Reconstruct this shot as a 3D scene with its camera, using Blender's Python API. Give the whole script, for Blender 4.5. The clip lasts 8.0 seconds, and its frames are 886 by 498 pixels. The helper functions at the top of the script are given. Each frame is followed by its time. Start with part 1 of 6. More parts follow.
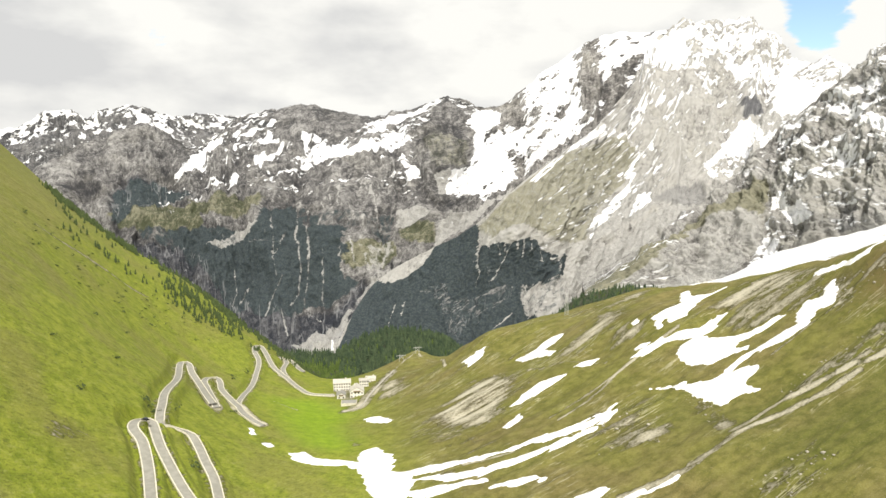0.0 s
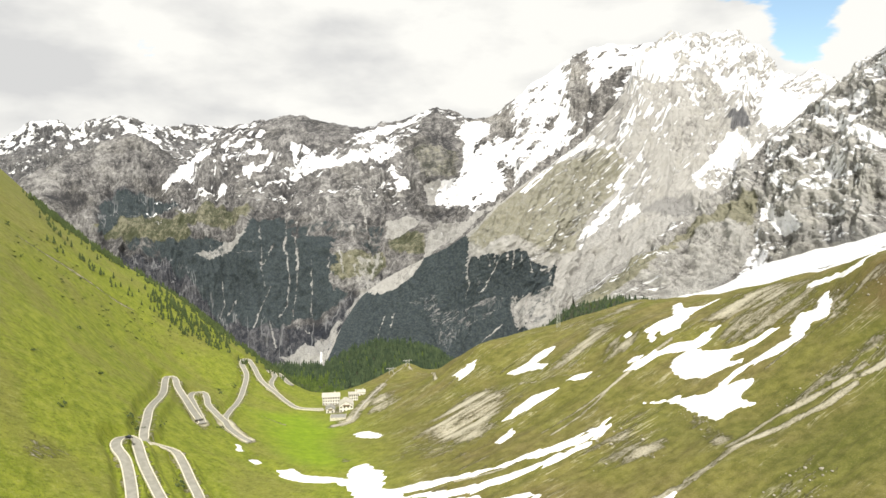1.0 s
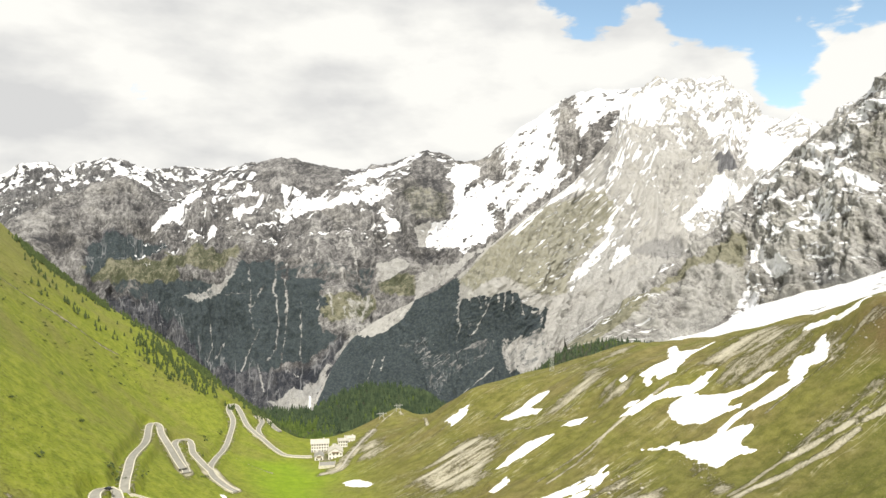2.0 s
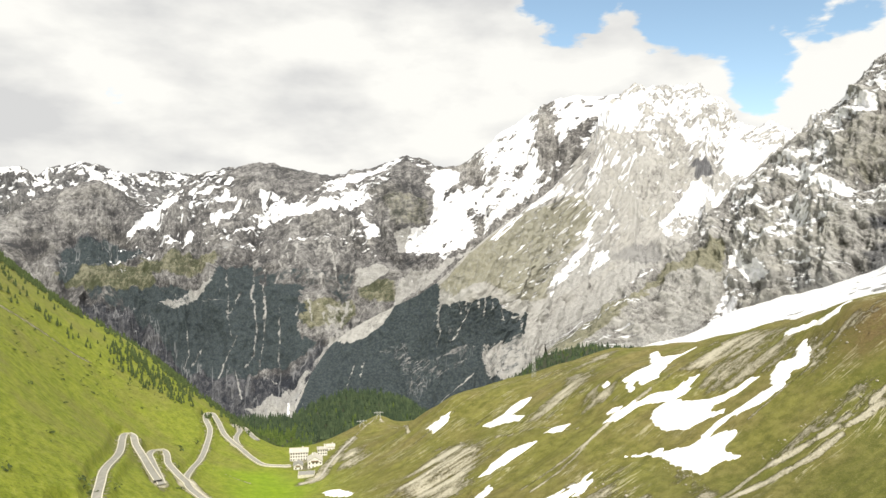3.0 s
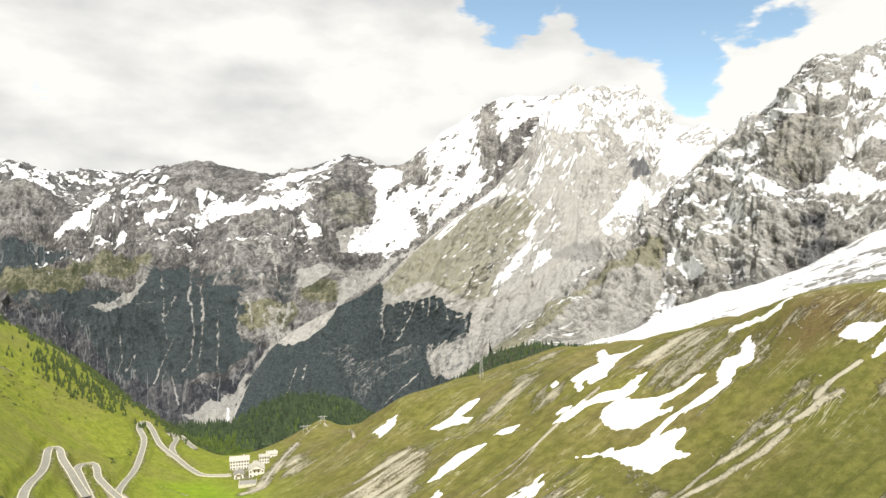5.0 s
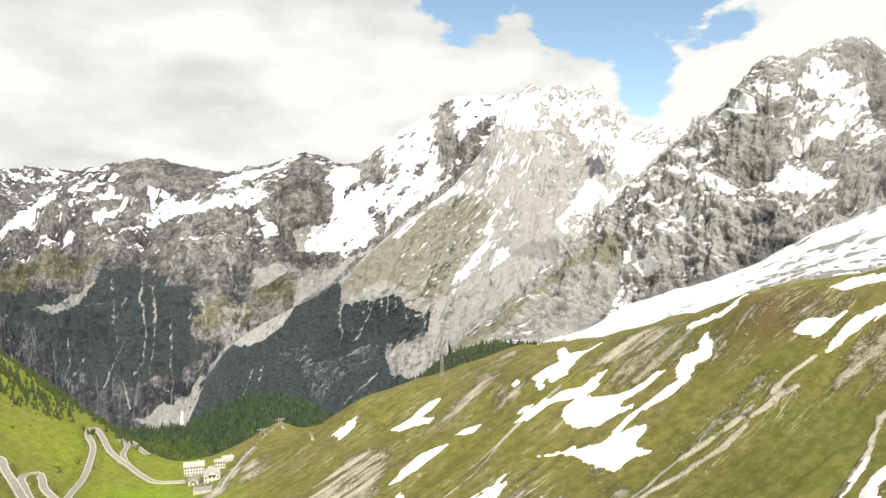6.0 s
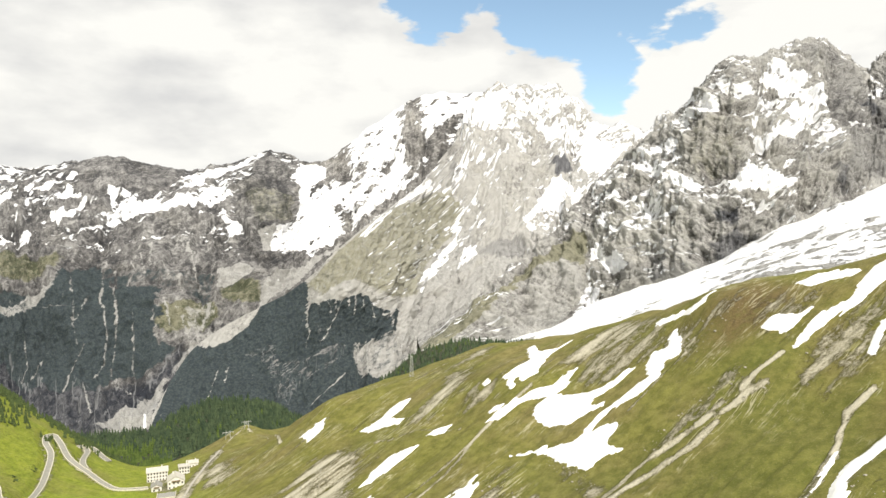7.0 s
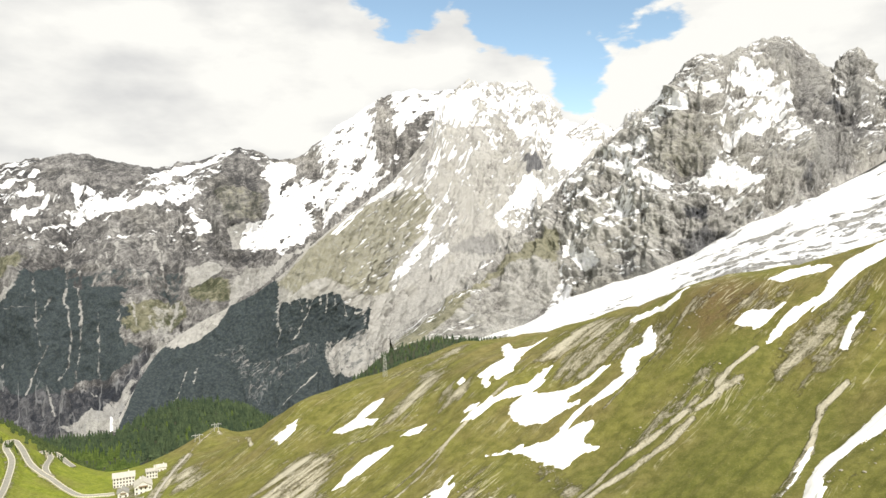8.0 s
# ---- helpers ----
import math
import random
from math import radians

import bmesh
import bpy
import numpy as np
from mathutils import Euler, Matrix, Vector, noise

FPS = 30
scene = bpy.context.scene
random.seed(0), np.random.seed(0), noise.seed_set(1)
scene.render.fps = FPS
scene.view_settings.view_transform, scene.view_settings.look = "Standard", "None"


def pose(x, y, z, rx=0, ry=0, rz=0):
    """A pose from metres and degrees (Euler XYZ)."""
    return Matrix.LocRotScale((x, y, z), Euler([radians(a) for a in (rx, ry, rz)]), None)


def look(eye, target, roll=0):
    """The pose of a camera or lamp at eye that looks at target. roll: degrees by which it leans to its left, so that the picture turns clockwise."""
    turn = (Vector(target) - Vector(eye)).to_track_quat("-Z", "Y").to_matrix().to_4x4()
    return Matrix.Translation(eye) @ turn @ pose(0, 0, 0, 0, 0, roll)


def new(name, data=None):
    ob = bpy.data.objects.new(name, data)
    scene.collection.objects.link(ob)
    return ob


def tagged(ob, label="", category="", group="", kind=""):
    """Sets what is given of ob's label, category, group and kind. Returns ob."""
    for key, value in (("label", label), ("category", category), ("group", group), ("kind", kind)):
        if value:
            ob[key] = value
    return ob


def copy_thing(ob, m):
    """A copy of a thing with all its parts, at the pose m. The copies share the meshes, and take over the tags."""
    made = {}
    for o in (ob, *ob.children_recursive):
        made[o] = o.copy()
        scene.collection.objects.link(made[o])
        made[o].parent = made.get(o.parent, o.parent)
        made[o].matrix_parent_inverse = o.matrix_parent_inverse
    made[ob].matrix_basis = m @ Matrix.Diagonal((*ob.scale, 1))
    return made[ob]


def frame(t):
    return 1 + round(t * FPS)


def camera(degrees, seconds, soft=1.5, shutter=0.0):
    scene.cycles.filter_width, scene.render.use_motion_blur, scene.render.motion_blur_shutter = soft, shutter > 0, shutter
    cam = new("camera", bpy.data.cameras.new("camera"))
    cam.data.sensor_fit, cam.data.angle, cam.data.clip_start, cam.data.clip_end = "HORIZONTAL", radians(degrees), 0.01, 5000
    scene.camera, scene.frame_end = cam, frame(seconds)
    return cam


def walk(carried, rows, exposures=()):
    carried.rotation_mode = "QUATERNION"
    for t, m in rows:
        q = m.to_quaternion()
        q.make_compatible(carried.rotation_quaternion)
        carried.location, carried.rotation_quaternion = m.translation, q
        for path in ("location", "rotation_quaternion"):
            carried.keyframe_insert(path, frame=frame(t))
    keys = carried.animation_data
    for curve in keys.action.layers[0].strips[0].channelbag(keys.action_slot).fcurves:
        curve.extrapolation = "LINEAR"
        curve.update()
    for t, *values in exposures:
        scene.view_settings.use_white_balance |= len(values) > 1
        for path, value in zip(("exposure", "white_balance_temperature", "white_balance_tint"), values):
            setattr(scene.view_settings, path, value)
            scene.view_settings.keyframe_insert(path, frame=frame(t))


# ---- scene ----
cam = camera(64.32, 8.0)
PATH = [
    (0.0, 0.00, 0.00, 0.00, 84.999, 0.003, 0.000),
    (0.5, -0.55, 3.22, 0.16, 85.110, -0.020, -0.489),
    (1.0, -1.29, 6.32, 0.45, 85.881, -0.029, -0.878),
    (1.5, -1.97, 9.51, 0.50, 88.248, -0.035, -1.181),
    (3.0, -4.10, 18.49, 0.40, 89.729, -0.013, -3.353),
    (3.5, -4.70, 21.60, 0.38, 89.728, 0.062, -4.449),
    (4.0, -5.25, 24.65, 0.40, 89.727, 0.108, -5.528),
    (5.5, -6.57, 34.10, 0.50, 89.604, 0.383, -9.630),
    (6.0, -6.90, 37.20, 0.58, 89.526, 0.502, -11.444),
    (6.5, -7.20, 40.30, 0.68, 89.437, 0.657, -12.963),
    (7.0, -7.21, 43.40, 0.73, 89.344, 0.785, -14.112),
    (7.5, -7.18, 46.60, 0.74, 89.228, 0.912, -15.236),
    (8.0, -7.12, 49.95, 0.72, 89.120, 1.041, -16.429),
]
walk(cam, [(t, pose(x, y, z, rx, ry, rz)) for t, x, y, z, rx, ry, rz in PATH])

# ---- light ----
SUN_ELEVATION, SUN_BEARING = 47.0, 170.0      # degrees; bearing clockwise from +y
scene.view_settings.exposure = 0.35
sun = new("sun", bpy.data.lights.new("sun", "SUN"))
sun.data.energy, sun.data.angle, sun.data.color = 3.9, radians(1.2), (1.0, 0.95, 0.87)
_b, _e = radians(SUN_BEARING), radians(SUN_ELEVATION)
sun.matrix_world = look((0, 0, 0), (-math.sin(_b) * math.cos(_e), -math.cos(_b) * math.cos(_e), -math.sin(_e)))
world = bpy.data.worlds.new("sky")
scene.world = world
world.use_nodes = True
wn, wl = world.node_tree.nodes, world.node_tree.links
wn.clear()


def wnode(kind, inputs=None, **props):
    """A node of the sky; inputs may be values or other nodes' sockets."""
    n = wn.new("ShaderNode" + kind)
    for key, value in props.items():
        setattr(n, key, value)
    for key, value in (inputs or {}).items():
        if isinstance(value, bpy.types.NodeSocket):
            wl.new(value, n.inputs[key])
        else:
            n.inputs[key].default_value = value
    return n


def wmath(op, a, b=0.0, c=0.0):
    return wnode("Math", {0: a, 1: b, 2: c}, operation=op).outputs[0]


def sky_way(bearing, elevation):
    b, e = radians(bearing), radians(elevation)
    return (math.sin(b) * math.cos(e), math.cos(b) * math.cos(e), math.sin(e))


sky = wnode("TexSky", sky_type="NISHITA", sun_disc=False, sun_elevation=radians(SUN_ELEVATION), sun_rotation=radians(SUN_BEARING), altitude=2400.0, dust_density=1.5)
way = wnode("TexCoord").outputs["Generated"]
# Clouds: soft layers drawn out sideways, thinner about one clearing.
stretched = wnode("Mapping", {"Vector": way, "Scale": (1.0, 1.0, 2.4)}).outputs[0]
billow = wnode("TexNoise", {"Vector": stretched, "Scale": 3.1, "Detail": 9.0, "Roughness": 0.56, "Distortion": 0.35}).outputs["Fac"]
shade = wnode("TexNoise", {"Vector": stretched, "Scale": 4.2, "Detail": 7.0, "Roughness": 0.52}).outputs["Fac"]


def near_way(bearing, elevation, inner, outer):
    """1 within inner degrees of a direction, 0 beyond outer."""
    dot = wnode("VectorMath", {0: way, 1: sky_way(bearing, elevation)}, operation="DOT_PRODUCT").outputs["Value"]
    return wnode("MapRange", {"Value": dot, "From Min": math.cos(radians(outer)), "From Max": math.cos(radians(inner)), "To Min": 0.0, "To Max": 1.0}, interpolation_type="SMOOTHSTEP").outputs[0]


puff = wnode("TexNoise", {"Vector": stretched, "Scale": 15.0, "Detail": 7.0, "Roughness": 0.55, "Distortion": 0.2}).outputs["Fac"]
clearing = near_way(23.0, 17.2, 1.0, 8.5)
for hole in ((32.0, 18.8, 0.5, 7.5), (27.0, 12.9, 0.2, 4.8), (15.5, 20.5, 0.5, 7.5), (24.0, 26.5, 5.0, 14.0)):
    clearing = wmath("MAXIMUM", clearing, near_way(*hole))
cover = wmath("ADD", wmath("MULTIPLY_ADD", billow, 1.0, wmath("MULTIPLY", puff, 1.1)), wmath("MULTIPLY_ADD", clearing, -0.72, -0.13))
for puffy, strength in (((18.5, 12.8, 0.5, 4.2), 0.34), ((22.6, 11.6, 0.5, 4.6), 0.5), ((16.6, 16.2, 0.2, 3.6), 0.26), ((37.0, 15.5, 2.0, 8.0), 0.12)):
    cover = wmath("ADD", cover, wmath("MULTIPLY", near_way(*puffy), strength))
cover = wnode("MapRange", {"Value": cover, "From Min": 0.44, "From Max": 0.60, "To Min": 0.0, "To Max": 1.0}, interpolation_type="SMOOTHSTEP").outputs[0]
cloud = wnode("ValToRGB", {"Fac": wmath("MULTIPLY_ADD", near_way(35.0, 15.0, 4.0, 14.0), 0.14, shade)})
cloud.color_ramp.elements[0].position, cloud.color_ramp.elements[0].color = 0.35, (0.56, 0.56, 0.555, 1)
cloud.color_ramp.elements[1].position, cloud.color_ramp.elements[1].color = 0.56, (0.79, 0.78, 0.74, 1)
blue = wnode("VectorMath", {0: sky.outputs[0], 1: (0.20, 0.19, 0.155)}, operation="MULTIPLY").outputs[0]
heavens = wnode("Mix", {"Factor": cover}, data_type="RGBA")
for socket, value in (("A_Color", blue), ("B_Color", cloud.outputs[0])):
    wl.new(value, next(s for s in heavens.inputs if s.identifier == socket))
back = wnode("Background", {"Color": next(s for s in heavens.outputs if s.identifier == "Result_Color"), "Strength": 1.0})
wl.new(back.outputs[0], wnode("OutputWorld").inputs["Surface"])


# ---- terrain ----
LATTICE = np.random.RandomState(7).rand(128 * 128 * 32).astype(np.float32)


def value_noise(x, y, z):
    """Smooth noise from 0 to 1."""
    x, y, z = np.broadcast_arrays(np.asarray(x, np.float32), np.asarray(y, np.float32), np.asarray(z, np.float32))
    i, j, k = np.floor(x), np.floor(y), np.floor(z)
    u, v, w = x - i, y - j, z - k
    u, v, w = (a * a * (3 - 2 * a) for a in (u, v, w))
    i, j, k = i.astype(np.int32), j.astype(np.int32), k.astype(np.int32)
    ia, ib, ja, jb, ka, kb = (i & 127) << 12, ((i + 1) & 127) << 12, (j & 127) << 5, ((j + 1) & 127) << 5, k & 31, (k + 1) & 31

    def edge(row, col):
        n = row + col
        low = LATTICE[n + ka]
        return low + w * (LATTICE[n + kb] - low)

    near, far = edge(ia, ja), edge(ib, ja)
    near, far = near + v * (edge(ia, jb) - near), far + v * (edge(ib, jb) - far)
    return near + u * (far - near)


def fractal(x, y, z, octaves=5, gain=0.5, ridged=False):
    """Sum of octaves, about -1 to 1; ridged: sharp crests."""
    total, amp, size = 0, 1.0, 0
    for n in range(octaves):
        s = 2.03 ** n
        a = 2 * value_noise(x * s + 17.3 * n, y * s + 9.1 * n, z * s - 5.7 * n) - 1
        total = total + amp * ((1 - 2 * np.abs(a)) if ridged else a)
        size, amp = size + amp, amp * gain
    return total / size


def smooth(a, b, x):
    t = np.clip((x - a) / (b - a), 0, 1)
    return t * t * (3 - 2 * t)


def spline_row(points, u):
    """Places at u (0 to 1) on a smooth line through the points."""
    p = np.asarray(points, float)
    n = len(p) - 1
    s = np.clip(np.asarray(u) * n, 0, n - 1e-9)
    i = s.astype(int)
    f = (s - i)[:, None]
    q = [p[np.clip(i + o, 0, n)] for o in (-1, 0, 1, 2)]
    return 0.5 * (2 * q[1] + (q[2] - q[0]) * f + (2 * q[0] - 5 * q[1] + 4 * q[2] - q[3]) * f ** 2 + (3 * q[1] - q[0] - 3 * q[2] + q[3]) * f ** 3)


def loft(rows, u, v):
    """A surface over rows of places, foot first: array (len(v), len(u), 3)."""
    lines = np.stack([spline_row(r, u) for r in rows])
    k = len(rows) - 1
    out = []
    for s in np.asarray(v) * k:
        i = int(min(max(s, 0), k - 1e-9))
        f = s - i
        q = [lines[min(max(i + o, 0), k)] for o in (-1, 0, 1, 2)]
        cubic = 0.5 * (2 * q[1] + (q[2] - q[0]) * f + (2 * q[0] - 5 * q[1] + 4 * q[2] - q[3]) * f ** 2 + (3 * q[1] - q[0] - 3 * q[2] + q[3]) * f ** 3)
        out.append(0.5 * cubic + 0.5 * (q[1] * (1 - f) + q[2] * f))
    return np.stack(out)


# Control lines of the mountains, foot to crest.
MASSIF_FOOT = [(-239, 1591, -413), (-149, 1641, -424), (-47, 1644, -434), (44, 1646, -426), (162, 1644, -402), (237, 1661, -380), (368, 1773, -377), (485, 1827, -332), (662, 1995, -267), (788, 2063, -210), (903, 2128, -166), (1006, 2195, -117), (1157, 2347, -68), (1347, 2474, -31), (1525, 2485, 9)]
MASSIF_LOW = [(-246, 1634, -406), (-166, 1752, -384), (-57, 1785, -358), (57, 1814, -309), (187, 1816, -238), (282, 1865, -231), (435, 2044, -205), (595, 2234, -190), (840, 2585, -74), (1053, 2775, 11), (1192, 2826, 81), (1261, 2795, 103), (1423, 2881, 154), (1654, 2985, 160), (1857, 2978, 210)]
MASSIF_HIGH = [(-253, 1679, -388), (-180, 1833, -332), (-68, 1899, -282), (67, 1888, -217), (200, 1866, -126), (319, 1994, -72), (514, 2365, 10), (733, 2701, 77), (1013, 3149, 269), (1256, 3267, 360), (1424, 3306, 366), (1528, 3259, 361), (1775, 3467, 414), (1985, 3470, 387), (2210, 3444, 444)]
MASSIF_CREST = [(-258, 1711, -377), (-198, 1943, -274), (-78, 1990, -199), (78, 1967, -113), (222, 1989, 12), (377, 2236, 113), (631, 2839, 268), (953, 3556, 533), (1240, 3947, 825), (1569, 4030, 907), (1718, 3982, 840), (1865, 3935, 745), (2039, 3913, 695), (2246, 3864, 650), (2454, 3772, 770)]
MASSIF = [MASSIF_FOOT, MASSIF_LOW, MASSIF_HIGH, MASSIF_CREST]
WALL_FOOT = [(-1195, 2008, -400), (-1079, 2064, -445), (-969, 2054, -476), (-878, 2089, -503), (-802, 2093, -521), (-726, 2096, -532), (-658, 2105, -544), (-591, 2123, -550), (-480, 2129, -554), (-367, 2140, -556), (-223, 2190, -559), (-121, 2201, -546), (18, 2256, -545), (101, 2306, -541), (206, 2352, -535), (313, 2446, -519), (428, 2536, -499), (539, 2623, -476), (677, 2700, -448), (896, 2753, -370)]
WALL_LOW = [(-1358, 2282, -282), (-1229, 2351, -311), (-1110, 2352, -330), (-1006, 2394, -356), (-922, 2405, -368), (-835, 2413, -380), (-758, 2427, -383), (-682, 2449, -388), (-556, 2470, -393), (-426, 2486, -388), (-257, 2532, -368), (-141, 2573, -355), (22, 2599, -340), (117, 2649, -326), (237, 2693, -311), (351, 2733, -295), (468, 2767, -278), (576, 2800, -260), (720, 2871, -244), (948, 2912, -202)]
WALL_MIDDLE = [(-1517, 2549, -161), (-1352, 2586, -126), (-1224, 2595, -127), (-1111, 2644, -150), (-1015, 2649, -161), (-927, 2682, -154), (-839, 2690, -150), (-755, 2715, -146), (-614, 2730, -148), (-472, 2758, -150), (-284, 2803, -153), (-156, 2863, -157), (25, 2898, -149), (132, 2965, -141), (266, 3007, -108), (386, 2995, -84), (512, 3027, -73), (619, 3007, -60), (772, 3074, -50), (1012, 3108, -38)]
WALL_HIGH = [(-1621, 2724, -70), (-1469, 2810, 2), (-1353, 2868, 35), (-1228, 2924, 54), (-1134, 2962, 48), (-1036, 2998, 37), (-944, 3028, 42), (-849, 3056, 49), (-695, 3094, 74), (-543, 3175, 93), (-324, 3204, 110), (-174, 3216, 103), (28, 3120, 88), (151, 3367, 81), (307, 3456, 97), (444, 3441, 111), (580, 3420, 124), (701, 3397, 124), (858, 3411, 124), (1122, 3440, 98)]
WALL_CREST = [(-1801, 3025, 14), (-1630, 3118, 152), (-1499, 3179, 221), (-1359, 3236, 283), (-1257, 3281, 237), (-1182, 3418, 195), (-1105, 3544, 263), (-1019, 3667, 353), (-876, 3903, 419), (-673, 3942, 428), (-402, 3983, 391), (-210, 3895, 411), (34, 3644, 444), (169, 3745, 410), (337, 3780, 445), (491, 3796, 576), (647, 3807, 677), (799, 3863, 776), (998, 3960, 844), (1338, 4096, 884)]
WALL = [WALL_FOOT, WALL_LOW, WALL_MIDDLE, WALL_HIGH, WALL_CREST]
FAR_RIDGE = [
    [(-2515, 3363, -75), (-2312, 3505, -78), (-2083, 3647, -53), (-1899, 3746, -39), (-1675, 3852, -25), (-1460, 3938, 6), (-1173, 4033, 6), (-866, 4110, 39), (-610, 4155, 39)],
    [(-2733, 3688, 291), (-2511, 3841, 315), (-2366, 3931, 329), (-2256, 3990, 390), (-2153, 4065, 429), (-2057, 4096, 388), (-1957, 4162, 439), (-1825, 4240, 474), (-1698, 4297, 427), (-1595, 4338, 411), (-1486, 4374, 438), (-1247, 4447, 442), (-667, 4572, 422)],
]
CRAG_FOOT = [(268, 1304, -207), (375, 1299, -192), (482, 1285, -178), (559, 1288, -155), (608, 1278, -130), (647, 1260, -115), (688, 1226, -99), (722, 1184, -79), (744, 1146, -60), (783, 1119, -46), (826, 1112, -23), (868, 1104, -1), (909, 1095, 18), (956, 1093, 40), (1003, 1089, 60), (1060, 1101, 80), (1115, 1115, 98), (1170, 1128, 116), (1222, 1143, 134), (1289, 1138, 166), (1423, 1126, 190)]
CRAG_MIDDLE = [(270, 1336, -198), (384, 1345, -144), (504, 1350, -89), (587, 1350, -46), (640, 1348, -8), (682, 1326, 20), (732, 1296, 53), (778, 1267, 84), (808, 1232, 106), (848, 1202, 123), (892, 1193, 133), (945, 1198, 157), (1014, 1216, 182), (1070, 1217, 201), (1132, 1226, 204), (1194, 1234, 212), (1250, 1244, 239), (1306, 1254, 255), (1363, 1271, 235), (1431, 1264, 261), (1572, 1244, 287)]
CRAG_CREST = [(290, 1455, -202), (421, 1484, -130), (574, 1541, -45), (697, 1596, 50), (767, 1614, 133), (819, 1583, 177), (880, 1540, 237), (931, 1499, 288), (971, 1457, 357), (1011, 1418, 392), (1079, 1431, 393), (1142, 1438, 420), (1209, 1441, 446), (1278, 1444, 456), (1314, 1422, 419), (1389, 1429, 387), (1444, 1432, 434), (1470, 1408, 424), (1499, 1395, 354), (1605, 1418, 392), (1716, 1359, 398)]
CRAG = [CRAG_FOOT, CRAG_MIDDLE, CRAG_CREST]
GLACIER_FOOT = [(278, 1041, -197), (328, 1007, -182), (367, 963, -164), (407, 894, -139), (447, 819, -110), (475, 744, -87), (493, 671, -60), (521, 622, -47), (541, 575, -34), (577, 536, -21), (628, 503, -7)]
GLACIER_LOW = [(329, 1184, -202), (383, 1149, -184), (427, 1102, -162), (505, 1072, -123), (573, 1015, -95), (638, 963, -64), (702, 917, -35), (765, 875, -7), (829, 840, 16), (915, 817, 42), (1009, 775, 59)]
GLACIER_HIGH = [(398, 1374, -206), (472, 1383, -194), (550, 1377, -178), (649, 1360, -123), (750, 1308, -84), (841, 1250, -42), (943, 1211, 23), (1051, 1181, 66), (1212, 1200, 121), (1409, 1225, 192), (1531, 1147, 208)]
GLACIER_CREST = [(413, 1422, -208), (496, 1449, -199), (577, 1442, -178), (686, 1432, -118), (791, 1377, -76), (905, 1340, -30), (1038, 1326, 52), (1187, 1325, 114), (1441, 1416, 192), (1634, 1412, 279), (1768, 1316, 294)]
GLACIER = [GLACIER_FOOT, GLACIER_LOW, GLACIER_HIGH, GLACIER_CREST]
FOREST_HILL = [
    [(-276, 875, -237), (-228, 888, -244), (-185, 885, -251), (-140, 881, -258), (-106, 886, -257), (-71, 890, -254), (-36, 913, -254), (-4, 933, -257), (30, 943, -256), (84, 937, -263)],
    [(-331, 1046, -262), (-273, 1061, -271), (-223, 1071, -279), (-168, 1061, -277), (-122, 1030, -258), (-80, 1017, -244), (-39, 1029, -247), (-3, 1047, -257), (35, 1054, -268), (96, 1044, -287)],
    [(-383, 1207, -288), (-316, 1224, -296), (-258, 1237, -299), (-197, 1249, -299), (-143, 1212, -265), (-93, 1201, -247), (-42, 1173, -243), (-1, 1171, -256), (40, 1165, -279), (107, 1150, -314)],
]
FOREST_SLOPE = [
    [(29, 915, -245), (69, 917, -229), (123, 906, -206), (175, 881, -181), (224, 853, -156), (267, 832, -135), (313, 806, -121)],
    [(34, 1241, -305), (99, 1244, -273), (178, 1261, -248), (254, 1287, -202), (324, 1273, -182), (402, 1249, -184), (487, 1216, -188)],
]

# Breaklines of the near ground.
VALLEY = [(-30, -400, -85), (-30, -150, -122), (-32, 0, -138), (-35, 150, -152), (-38, 280, -165), (-48, 437, -179), (-72, 590, -195), (-98, 726, -211), (-125, 850, -240), (-150, 1000, -290), (-170, 1250, -370)]
LEFT_RISE = [(0, 0), (25, 1), (50, 6), (100, 30), (150, 68), (200, 110), (250, 154), (300, 196), (400, 285), (520, 390)]
RIGHT_FOOT = [(47, 460, -158), (51, 502, -157), (100, 250, -150), (130, 100, -128), (145, 359, -131), (99, 520, -134), (118, 528, -131), (143, 507, -116), (60, 600, -152), (42, 666, -137), (10, 640, -165), (-30, 600, -183)]
RIGHT_MID = [(163, 543, -95), (196, 488, -102), (202, 560, -89), (185, 409, -113), (171, 368, -124), (177, 379, -120), (192, 373, -111), (224, 406, -91), (249, 393, -77), (222, 321, -101), (239, 309, -97), (200, 200, -105), (230, 50, -80)]
RIGHT_HIGH = [(255, 454, -68), (264, 469, -62), (285, 465, -38), (267, 426, -60), (285, 399, -58), (258, 375, -74), (326, 439, -30), (259, 331, -92), (330, 330, -55), (380, 380, -5), (350, 150, -25), (460, 300, 40), (400, 0, 10), (300, -300, -30)]
KNOLL = [(-30, 826, -192), (-54, 812, -202), (-75, 798, -210), (-10, 823, -204), (-57, 771, -201), (-20, 762, -202)]
RIM = [(8, 821, -212), (37, 824, -196), (74, 826, -177), (120, 803, -159), (147, 780, -143), (183, 754, -128), (201, 731, -109), (232, 700, -101), (257, 680, -98), (272, 620, -82), (293, 566, -61), (317, 516, -46), (334, 492, -35), (346, 471, -28), (365, 454, -24), (393, 442, -16), (420, 427, -7), (462, 407, 3)]


def axis_at(y):
    v = np.array(VALLEY)
    return np.interp(y, v[:, 1], v[:, 0]), np.interp(y, v[:, 1], v[:, 2])


